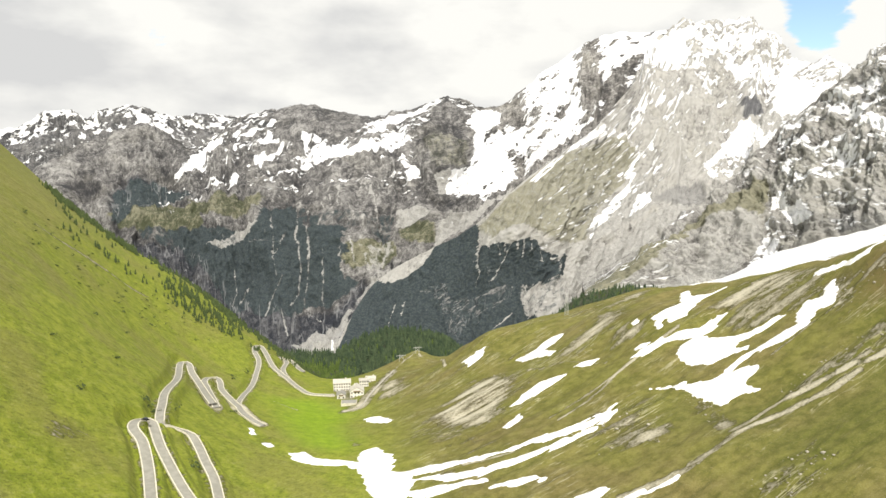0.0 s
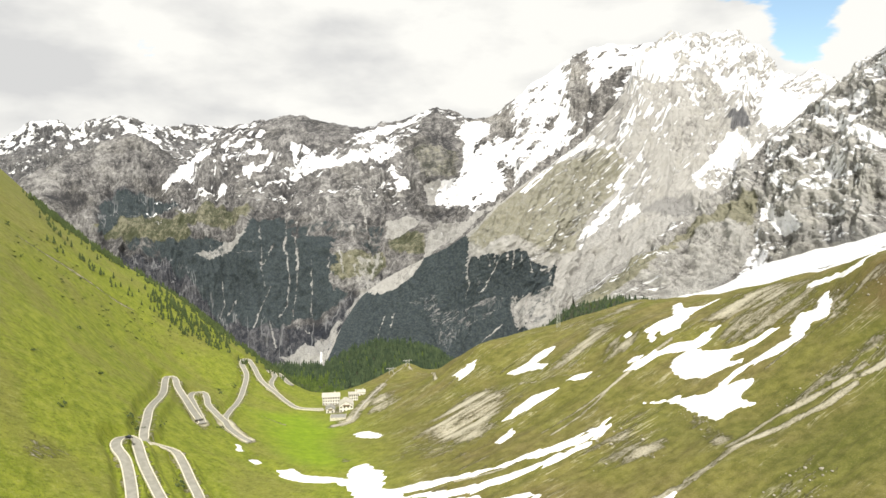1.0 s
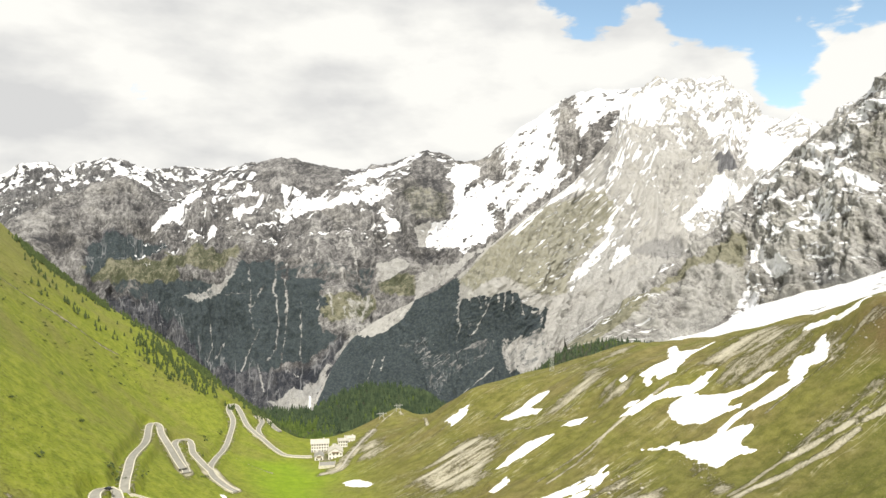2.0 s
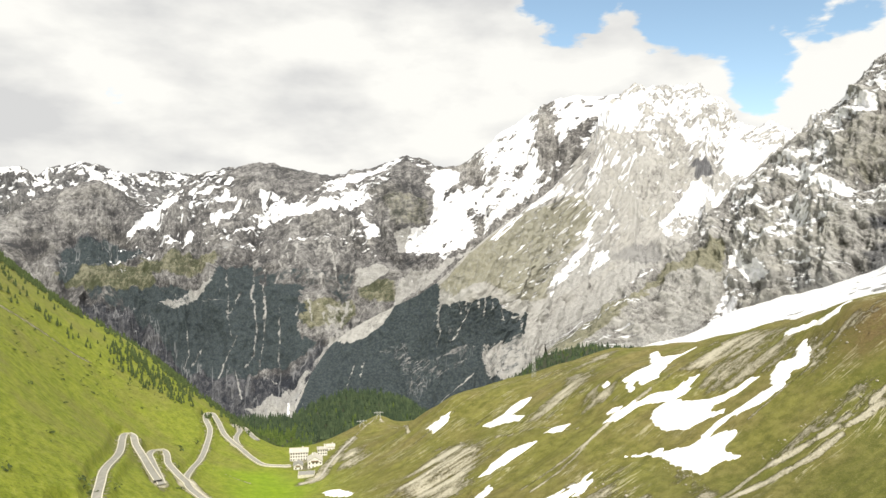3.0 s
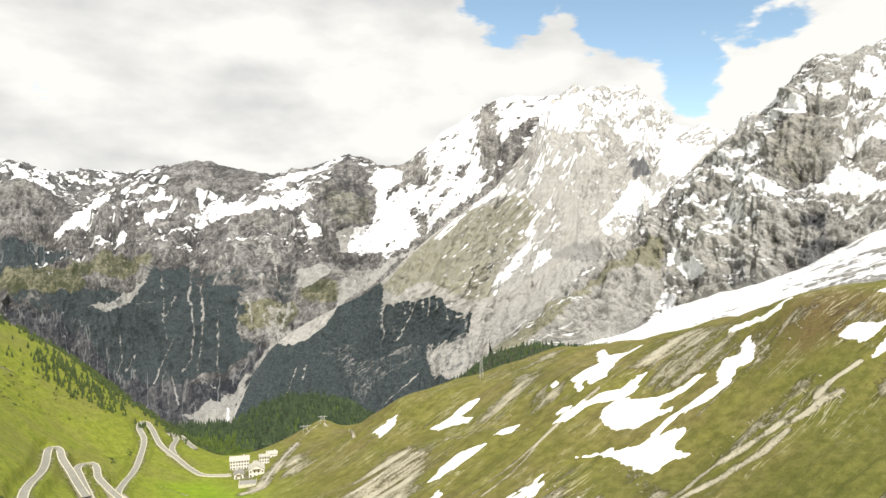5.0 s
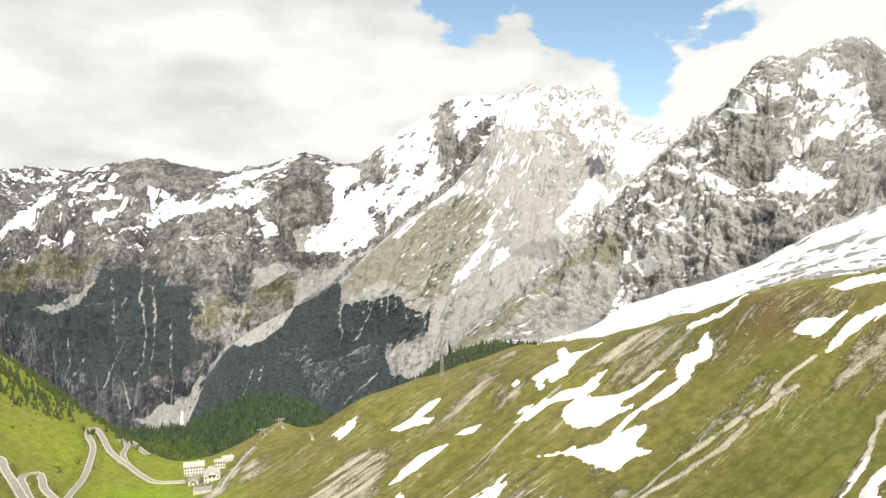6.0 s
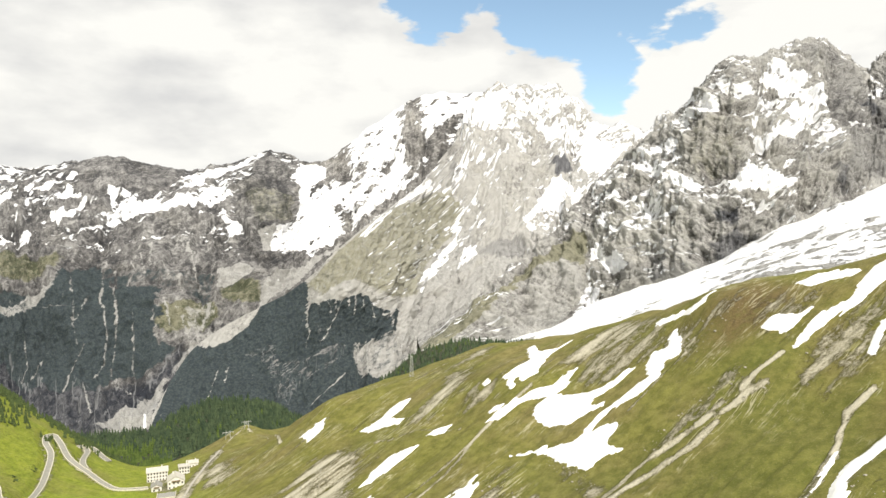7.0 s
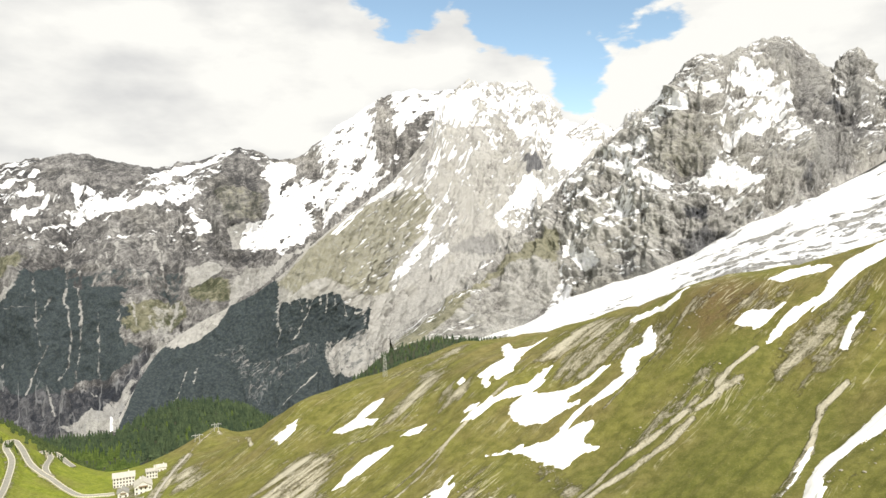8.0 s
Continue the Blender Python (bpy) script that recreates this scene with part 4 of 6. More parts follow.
    for wide, line in (
        (4, [(0.604, 0.619), (0.608, 0.569), (0.615, 0.484)]),
        (4, [(0.405, 0.696), (0.42, 0.726), (0.444, 0.746)]),
        (4, [(0.028, 0.773), (0.039, 0.794), (0.047, 0.814)]),
        (4, [(0.363, 0.699), (0.398, 0.717)]),
        (4, [(0.566, 0.507), (0.586, 0.531), (0.598, 0.528)]),
        (4, [(0.014, 0.973), (0.028, 0.988)]),
        (4, [(0.057, 0.894), (0.071, 0.929)]),
        (4, [(0.492, 0.847), (0.515, 0.888), (0.547, 0.947)]),
        (4, [(0.498, 0.938), (0.516, 0.935)]),
        (4, [(0.374, 0.985), (0.398, 0.973)]),
        (4, [(0.349, 0.959), (0.37, 0.982)]),
    ):
        a.streak("snow", line, wide, 0.8)
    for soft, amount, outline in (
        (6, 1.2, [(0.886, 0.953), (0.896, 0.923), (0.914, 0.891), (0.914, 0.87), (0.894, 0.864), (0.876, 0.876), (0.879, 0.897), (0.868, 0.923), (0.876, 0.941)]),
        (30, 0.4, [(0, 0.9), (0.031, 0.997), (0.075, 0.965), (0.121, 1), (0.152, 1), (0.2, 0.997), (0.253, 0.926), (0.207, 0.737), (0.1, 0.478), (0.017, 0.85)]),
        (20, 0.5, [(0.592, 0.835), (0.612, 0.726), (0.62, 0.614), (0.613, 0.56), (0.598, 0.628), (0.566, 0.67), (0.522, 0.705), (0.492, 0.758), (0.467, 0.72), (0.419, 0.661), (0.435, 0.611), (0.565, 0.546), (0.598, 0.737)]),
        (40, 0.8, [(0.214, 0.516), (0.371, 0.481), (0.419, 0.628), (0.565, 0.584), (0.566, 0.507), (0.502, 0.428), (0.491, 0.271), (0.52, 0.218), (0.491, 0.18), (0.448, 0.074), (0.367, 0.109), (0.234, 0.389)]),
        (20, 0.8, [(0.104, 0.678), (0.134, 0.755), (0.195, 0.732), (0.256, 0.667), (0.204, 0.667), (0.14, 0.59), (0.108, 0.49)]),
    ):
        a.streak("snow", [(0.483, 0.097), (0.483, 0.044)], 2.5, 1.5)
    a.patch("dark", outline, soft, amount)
    # Cloud shade over the lower wall, painted into the rock.
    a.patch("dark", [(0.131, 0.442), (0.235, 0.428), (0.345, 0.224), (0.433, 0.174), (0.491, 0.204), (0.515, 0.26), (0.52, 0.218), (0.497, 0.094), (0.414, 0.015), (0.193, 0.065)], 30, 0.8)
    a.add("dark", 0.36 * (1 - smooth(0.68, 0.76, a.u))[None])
    a.patch("turf", [(0.497, 0.407), (0.513, 0.422), (0.556, 0.44), (0.57, 0.383), (0.534, 0.301), (0.502, 0.313), (0.492, 0.351)], 10, 0.75)
    a.patch("turf", [(0.57, 0.501), (0.595, 0.528), (0.613, 0.463), (0.618, 0.416), (0.595, 0.407), (0.574, 0.445)], 12, 0.7)
    a.patch("turf", [(0.102, 0.496), (0.134, 0.593), (0.204, 0.655), (0.26, 0.611), (0.273, 0.49), (0.224, 0.501), (0.149, 0.493)], 14, 0.95)
    a.patch("turf", [(0.238, 0.652), (0.324, 0.631), (0.396, 0.611), (0.389, 0.555), (0.349, 0.513), (0.287, 0.528)], 14, 0.7)
    a.patch("turf", [(0.599, 0.844), (0.619, 0.873), (0.658, 0.835), (0.669, 0.77), (0.615, 0.726)], 16, 0.45)
    a.patch("turf", [(0.565, 0.428), (0.608, 0.392), (0.581, 0.33), (0.515, 0.28), (0.491, 0.307), (0.466, 0.422), (0.502, 0.46)], 25, 0.12)
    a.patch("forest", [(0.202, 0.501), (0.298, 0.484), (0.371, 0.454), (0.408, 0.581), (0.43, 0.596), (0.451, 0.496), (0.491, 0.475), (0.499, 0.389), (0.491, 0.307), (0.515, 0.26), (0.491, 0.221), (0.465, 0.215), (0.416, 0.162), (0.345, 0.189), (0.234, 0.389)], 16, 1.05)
    a.patch("forest", [(0.108, 0.684), (0.134, 0.746), (0.195, 0.729), (0.256, 0.667), (0.204, 0.661), (0.14, 0.578), (0.108, 0.49)], 10, 0.9)
    a.patch("forest", [(0.14, 0.504), (0.238, 0.504), (0.224, 0.428), (0.157, 0.442)], 12, 0.6)
    a.patch("forest", [(0.419, 0.628), (0.466, 0.528), (0.565, 0.546), (0.556, 0.437), (0.466, 0.451)], 14, 0.5)
    a.patch("scree", [(0.419, 0.047), (0.433, 0.059), (0.453, 0.086), (0.474, 0.118), (0.491, 0.165), (0.502, 0.192), (0.498, 0.147), (0.491, 0.086), (0.495, 0.044), (0.463, 0.044)], 6, 0.75)
    a.patch("scree", [(0.616, 0.454), (0.633, 0.531), (0.694, 0.558), (0.747, 0.619), (0.741, 0.581), (0.695, 0.516), (0.627, 0.395), (0.611, 0.389)], 8, 1.0)
    a.patch("scree", [(0.615, 0.72), (0.637, 0.735), (0.638, 0.661), (0.618, 0.631)], 6, 0.9)
    a.patch("scree", [(0.566, 0.499), (0.569, 0.555), (0.598, 0.572), (0.611, 0.54), (0.598, 0.513)], 5, 0.9)
    a.patch("scree", [(0.278, 0.425), (0.321, 0.401), (0.371, 0.454), (0.387, 0.501), (0.371, 0.49), (0.334, 0.448)], 5, 0.7)
    a.patch("scree", [(0.273, 0.49), (0.323, 0.513), (0.381, 0.501), (0.349, 0.448), (0.296, 0.442)], 8, 0.25)
    a.patch("scree", [(0.357, 0.218), (0.433, 0.183), (0.491, 0.215), (0.499, 0.162), (0.465, 0.086), (0.424, 0.056), (0.385, 0.083)], 18, 0.12)
    a.patch("scree", [(0.314, 0.389), (0.37, 0.357), (0.385, 0.28), (0.345, 0.189), (0.306, 0.292)], 18, 0.1)
    a.patch("scree", [(0.491, 0.124), (0.497, 0.171), (0.506, 0.209), (0.524, 0.236), (0.555, 0.322), (0.605, 0.363), (0.62, 0.404), (0.627, 0.348), (0.608, 0.322), (0.565, 0.283), (0.527, 0.221), (0.508, 0.186), (0.498, 0.139)], 7, 0.5)
    a.patch("scree", [(0.52, 0.395), (0.548, 0.457), (0.565, 0.392), (0.549, 0.336), (0.527, 0.289)], 12, 0.5)
    a.patch("scree", [(0.487, 0.737), (0.565, 0.74), (0.581, 0.658), (0.527, 0.575), (0.48, 0.611)], 20, 0.35)
    for wide, line in (
        (3.5, [(0.439, 0.628), (0.439, 0.501), (0.435, 0.463), (0.442, 0.398), (0.444, 0.339), (0.441, 0.257), (0.428, 0.204)]),
        (3.5, [(0.455, 0.569), (0.453, 0.451), (0.456, 0.389), (0.453, 0.292), (0.448, 0.206)]),
        (3.5, [(0.403, 0.54), (0.406, 0.413), (0.405, 0.357), (0.41, 0.304)]),
        (3.5, [(0.421, 0.466), (0.414, 0.41), (0.406, 0.383)]),
        (3.5, [(0.417, 0.304), (0.409, 0.268), (0.399, 0.198), (0.394, 0.174)]),
        (3.5, [(0.339, 0.339), (0.345, 0.265), (0.334, 0.233)]),
        (3.5, [(0.369, 0.277), (0.35, 0.215)]),
        (3.5, [(0.473, 0.395), (0.474, 0.322), (0.473, 0.289)]),
        (3.5, [(0.491, 0.392), (0.494, 0.316), (0.498, 0.277)]),
        (3.5, [(0.474, 0.292), (0.471, 0.206)]),
        (3.5, [(0.502, 0.428), (0.505, 0.369), (0.51, 0.319)]),
        (3.5, [(0.517, 0.372), (0.522, 0.295), (0.527, 0.245)]),
        (3.5, [(0.498, 0.587), (0.505, 0.504)]),
        (3.5, [(0.509, 0.596), (0.516, 0.493)]),
        (3.5, [(0.492, 0.622), (0.491, 0.549)]),
        (3.5, [(0.513, 0.501), (0.52, 0.451)]),
        (3.5, [(0.566, 0.605), (0.556, 0.525)]),
        (3.5, [(0.448, 0.69), (0.444, 0.569)]),
        (3.5, [(0.483, 0.599), (0.485, 0.516)]),
        (3.5, [(0.371, 0.422), (0.403, 0.425)]),
        (3.5, [(0.466, 0.481), (0.477, 0.534), (0.47, 0.605)]),
        (3.5, [(0.416, 0.171), (0.424, 0.083)]),
        (3.5, [(0.456, 0.186), (0.474, 0.168)]),
        (5, [(0.523, 0.342), (0.533, 0.301), (0.54, 0.333), (0.551, 0.389), (0.556, 0.437)]),
        (6, [(0.533, 0.301), (0.533, 0.257), (0.527, 0.23)]),
        (5, [(0.524, 0.64), (0.534, 0.54), (0.538, 0.478)]),
        (5, [(0.455, 0.451), (0.456, 0.369)]),
        (5, [(0.441, 0.425), (0.434, 0.46), (0.439, 0.501)]),
    ):
        a.streak("scree", line, wide, 0.7)
        a.streak("forest", line, wide, -0.7)
    low = smooth(0.05, 0.2, a.v)[:, None] * (1 - smooth(0.62, 0.75, a.v))[:, None]
    a.add("scree", low * (0.42 * smooth(0.35, 0.66, thin) + 0.15 * smooth(0.25, 0.6, fine)) - 0.05)
    a.fray("scree", 26, 0.4, 0.0, 1.5)
    a.add("forest", -0.3 * smooth(0.4, 0.66, thin) - 0.25 * smooth(0.2, 0.5, fine))
    a.fray("forest", 34, 0.5)
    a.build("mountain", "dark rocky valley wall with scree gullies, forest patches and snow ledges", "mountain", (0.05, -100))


def far_ridge():
    a = Sheet(FAR_RIDGE, 420, 90)
    g, blocks = gullies(a, 190, 21.0, 3.0), lumps(a, 170, 22.0)
    a.push(30 * g + 26 * blocks)
    a.jag(130, 22.0)
    # Painted hollow shade: the tone falls where the relief does.
    a.add("tone", 0.36 + 0.3 * blocks + 0.2 * g + 0.3 * lumps(a, 40, 23.0))
    a.add("snow", 0.40 * smooth(0.35, 0.95, a.v)[:, None] + 0.12 - 0.25 * blocks - 0.15 * g)
    a.fray("snow", 45, 1.0, 0.2, 1.5).fray("snow", 18, 0.9, -0.2, 1.3, 92.0)
    a.add("dark", 0.6)
    a.build("mountain", "distant jagged mountain ridge dusted with snow", "mountain", (0.02, -80))


def rocky_peak():
    a = Sheet(CRAG, 760, 460).bedding(-0.30)
    dip = (a.p[..., 2] + 0.30 * a.s + 26 * fractal(a.s / 300, a.h / 300, 31.0, 3))
    ledge = fractal(dip / 46, a.s / 300, 32.0, 4, 0.55, True)
    g, blocks, fine, thin = gullies(a, 170, 33.0, 4.0), lumps(a, 150, 34.0), lumps(a, 40, 35.0), gullies(a, 30, 37.0, 5.0)
    up = smooth(0.0, 0.10, a.v)[:, None]
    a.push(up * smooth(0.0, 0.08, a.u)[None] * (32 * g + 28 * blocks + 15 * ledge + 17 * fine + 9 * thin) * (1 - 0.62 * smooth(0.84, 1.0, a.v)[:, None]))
    a.jag(70, 9.0).jag(28, 5.0)
    # Shade of gullies and ledges painted into the tone, along with the relief.
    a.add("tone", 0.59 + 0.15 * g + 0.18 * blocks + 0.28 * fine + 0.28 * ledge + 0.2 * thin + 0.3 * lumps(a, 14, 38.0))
    a.add("snow", (0.32 - 0.34 * ledge - 0.16 * blocks) * smooth(0.12, 0.4, a.v)[:, None] * smooth(0.12, 0.3, a.u)[None])
    a.fray("snow", 18, 1.2, -0.34, 4.0)
    a.fray("snow", 8, 1.0, -0.2, 1.6, 92.0)
    a.patch("snow", [(0.456, 0.666), (0.492, 0.656), (0.557, 0.568), (0.625, 0.511), (0.668, 0.516), (0.677, 0.444), (0.664, 0.339), (0.645, 0.372), (0.609, 0.48), (0.569, 0.52), (0.538, 0.535), (0.484, 0.589), (0.469, 0.621)], 9, 0.45)
    a.patch("snow", [(0.472, 0.766), (0.538, 0.695), (0.572, 0.628), (0.637, 0.585), (0.645, 0.523), (0.579, 0.573), (0.536, 0.642), (0.485, 0.714)], 9, 0.45)
    a.patch("snow", [(0.504, 0.852), (0.552, 0.807), (0.595, 0.745), (0.591, 0.737), (0.541, 0.785)], 4, 0.9)
    a.patch("snow", [(0.554, 0.768), (0.619, 0.68), (0.612, 0.642), (0.567, 0.718)], 4, 0.8)
    a.patch("snow", [(0.526, 0.878), (0.567, 0.921), (0.588, 0.914), (0.574, 0.852), (0.541, 0.842)], 5, 0.7)
    a.patch("snow", [(0.459, 0.377), (0.449, 0.437), (0.471, 0.482), (0.489, 0.492), (0.524, 0.437), (0.589, 0.267), (0.535, 0.272), (0.509, 0.351)], 5, 1.2)
    a.patch("snow", [(0.481, 0.305), (0.524, 0.265), (0.535, 0.215), (0.502, 0.26)], 4, 0.9)
    a.patch("snow", [(0.308, 0.699), (0.365, 0.535), (0.382, 0.499), (0.402, 0.468), (0.396, 0.434), (0.363, 0.489), (0.338, 0.535)], 4, 0.9)
    a.patch("snow", [(0.187, 0.501), (0.222, 0.379), (0.258, 0.263), (0.266, 0.203), (0.24, 0.21), (0.21, 0.298)], 4, 1.1)
    a.patch("snow", [(0.172, 0.589), (0.205, 0.499), (0.186, 0.465)], 4, 1.0)
    a.patch("snow", [(0.402, 0.833), (0.422, 0.826), (0.433, 0.792), (0.421, 0.764), (0.412, 0.733)], 5, 0.7)
    a.patch("snow", [(0.708, 0.711), (0.765, 0.776), (0.797, 0.726), (0.781, 0.661), (0.727, 0.718)], 4, 0.8)
    a.patch("snow", [(0.205, 0.976), (0.27, 0.926), (0.325, 0.788), (0.365, 0.556), (0.328, 0.499), (0.19, 0.902)], 10, 0.3)
    a.patch("snow", [(0.189, 0.862), (0.305, 0.532), (0.323, 0.334), (0.268, 0.351), (0.193, 0.635)], 10, 0.22)
    a.patch("snow", [(0.462, 0.857), (0.564, 0.838), (0.654, 0.649), (0.692, 0.573), (0.644, 0.451), (0.466, 0.647)], 9, 0.3)
    a.patch("snow", [(0.362, 0.718), (0.425, 0.749), (0.433, 0.757), (0.469, 0.585), (0.474, 0.496), (0.461, 0.463), (0.392, 0.499), (0.369, 0.551)], 8, -1.0)
    a.patch("snow", [(0.584, 0.95), (0.67, 0.959), (0.717, 0.914), (0.768, 0.79), (0.825, 0.411), (0.79, 0.05), (0.674, 0.072), (0.69, 0.425), (0.654, 0.733)], 14, -0.45)
    a.patch("snow", [(0.599, 0.174), (0.672, 0.11), (0.79, 0.05), (0.788, 0.258), (0.684, 0.313), (0.624, 0.375), (0.582, 0.246)], 14, -0.4)
    a.patch("snow", [(0.412, 0.325), (0.466, 0.301), (0.524, 0.107), (0.579, 0), (0.524, 0), (0.459, 0), (0.415, 0.053)], 8, -1.0)
    a.patch("snow", [(0.079, 0), (0.083, 0.714), (0.124, 0.764), (0.179, 0.654), (0.177, 0.236), (0.136, 0.129)], 14, -0.8)
    a.patch("snow", [(0.778, 0.902), (0.801, 0.988), (0.844, 0.835), (0.847, 0.618), (0.818, 0.57), (0.781, 0.816)], 8, -0.8)
    for wide, line in (
        (4, [(0.192, 0.909), (0.237, 0.745), (0.255, 0.666)]),
        (4, [(0.246, 0.461), (0.269, 0.453), (0.279, 0.535)]),
        (4, [(0.29, 0.561), (0.295, 0.494), (0.312, 0.37)]),
        (4, [(0.193, 0.654), (0.246, 0.475), (0.285, 0.401)]),
        (4, [(0.293, 0.255), (0.338, 0.177), (0.373, 0.122)]),
        (4, [(0.682, 0.609), (0.745, 0.549), (0.81, 0.289)]),
        (4, [(0.187, 1), (0.217, 0.993)]),
        (4, [(0.268, 0.905), (0.309, 0.771), (0.325, 0.78)]),
        (4, [(0.72, 0.979), (0.755, 0.914), (0.803, 0.692)]),
        (4, [(0.637, 0.766), (0.677, 0.783)]),
        (4, [(0.612, 0.446), (0.581, 0.415), (0.557, 0.425)]),
        (4, [(0.316, 0.017), (0.336, 0.024)]),
        (4, [(0.182, 0.456), (0.185, 0.232)]),
        (4, [(0.429, 0.857), (0.445, 0.811)]),
        (4, [(0.252, 0.294), (0.217, 0.444)]),
        (4, [(0.349, 0.752), (0.309, 0.802)]),
        (4, [(0.8, 0.938), (0.833, 0.811)]),
        (4, [(0.409, 0.465), (0.439, 0.458)]),
        (4, [(0.339, 0.453), (0.376, 0.439)]),
        (4, [(0.439, 0.616), (0.455, 0.561)]),
    ):
        a.streak("snow", line, wide, 0.6)
    # Shadows under the overhang, painted as dark rock.
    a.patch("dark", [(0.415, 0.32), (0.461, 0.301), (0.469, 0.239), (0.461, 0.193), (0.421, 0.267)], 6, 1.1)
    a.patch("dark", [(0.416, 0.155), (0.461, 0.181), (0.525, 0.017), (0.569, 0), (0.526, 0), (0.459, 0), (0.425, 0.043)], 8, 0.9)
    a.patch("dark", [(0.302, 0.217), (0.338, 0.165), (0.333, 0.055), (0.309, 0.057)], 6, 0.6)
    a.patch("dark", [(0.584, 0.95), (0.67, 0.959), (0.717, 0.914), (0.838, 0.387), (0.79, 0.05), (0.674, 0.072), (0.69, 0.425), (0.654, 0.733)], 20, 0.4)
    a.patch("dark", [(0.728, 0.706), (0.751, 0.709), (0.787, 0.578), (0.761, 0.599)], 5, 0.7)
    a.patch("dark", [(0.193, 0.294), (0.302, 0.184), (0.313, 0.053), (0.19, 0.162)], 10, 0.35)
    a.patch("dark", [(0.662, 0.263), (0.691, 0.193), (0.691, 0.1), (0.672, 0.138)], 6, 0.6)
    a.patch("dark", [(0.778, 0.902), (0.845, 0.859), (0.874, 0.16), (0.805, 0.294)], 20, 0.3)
    a.patch("turf", [(0.124, 0.764), (0.177, 0.642), (0.179, 0.487), (0.173, 0.377), (0.119, 0.575), (0.099, 0.601), (0.086, 0.673), (0.093, 0.783)], 10, 0.75)
    a.patch("turf", [(0.362, 0.718), (0.425, 0.749), (0.438, 0.742), (0.474, 0.496), (0.392, 0.499)], 10, 0.4)
    a.patch("turf", [(0.19, 0.902), (0.315, 0.501), (0.393, 0.329), (0.399, 0.129), (0.203, 0.525)], 14, 0.35)
    a.patch("turf", [(0, 0.368), (0.017, 0.766), (0.049, 0.652), (0.079, 0.673), (0.082, 0.57), (0.056, 0.394), (0.033, 0.27), (0.014, 0)], 10, 1.1)
    a.patch("forest", [(0, 0.368), (0.017, 0.766), (0.043, 0.666), (0.037, 0.513), (0.02, 0.294), (0.001, 0)], 10, 0.4)
    a.patch("snow", [(0.14, 0), (0.16, 0.153), (0.182, 0.22), (0.203, 0.129), (0.177, 0.021), (0.157, 0)], 5, 1.2)
    a.patch("scree", [(0.077, 0.05), (0.1, 0.16), (0.124, 0.196), (0.142, 0.119), (0.132, 0.045), (0.096, 0)], 6, 0.8)
    for line in ([(0.027, 0.284), (0.037, 0.308)], [(0.046, 0.177), (0.06, 0.258), (0.07, 0.263)], [(0.077, 0.05), (0.096, 0.136), (0.124, 0.191)]):
        a.streak("snow", line, 4, 0.9)
    a.patch("scree", [(0.074, 0), (0.089, 0.141), (0.136, 0.196), (0.15, 0.093), (0.12, 0.017), (0.099, 0)], 6, 0.9)
    a.patch("scree", [(0.104, 0.504), (0.173, 0.32), (0.185, 0.222), (0.146, 0.129), (0.1, 0.155)], 8, 0.4)
    a.patch("tone", [(0.079, 0), (0.093, 0.718), (0.185, 0.642), (0.315, 0.501), (0.399, 0.129), (0.302, 0.031), (0.144, 0.103)], 25, 0.2)
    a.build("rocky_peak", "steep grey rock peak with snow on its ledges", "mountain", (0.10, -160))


def glacier():
    a = Sheet(GLACIER, 300, 150)
    flow = fractal(a.h / 24 + 0.03 * a.s / 24 + fractal(a.s / 120, a.h / 90, 41.0, 3), a.s / 160, 42.0, 5, 0.6, True)
    a.push(6 * flow + 12 * fractal(a.s / 130, a.h / 130, 43.0, 4))
    a.add("snow", 0.95 - 0.40 * smooth(0.2, 0.8, flow))
    a.fray("snow", 26, 0.7, 0.06, 3.0).fray("snow", 8, 0.6, 0.1, 2.0, 92.0)
    a.add("tone", 0.55)
    a.add("scree", 0.7)
    a.patch("snow", [(0.534, 0.201), (0.614, 0.191), (0.714, 0.151), (0.797, 0.126), (0.737, 0.090), (0.637, 0.080)], 16, -0.3)
    a.patch("snow", [(0.144, 0.362), (0.204, 0.403), (0.234, 0.611), (0.274, 0.987), (0.301, 1), (0.341, 0.523), (0.391, 0.409), (0.441, 0.55), (0.492, 0.483), (0.472, 0.302), (0.388, 0.322), (0.324, 0.221), (0.264, 0.107)], 5, 1.2)
    a.patch("snow", [(0.274, 0.523), (0.291, 0.758), (0.301, 0.732), (0.291, 0.423)], 4, -1.0)
    a.build("glacier", "snow-covered glacier tongue with grey ice bands and moraine", "glacier", (0.05, -60))


snow_peak()
valley_wall()
far_ridge()
rocky_peak()
glacier()
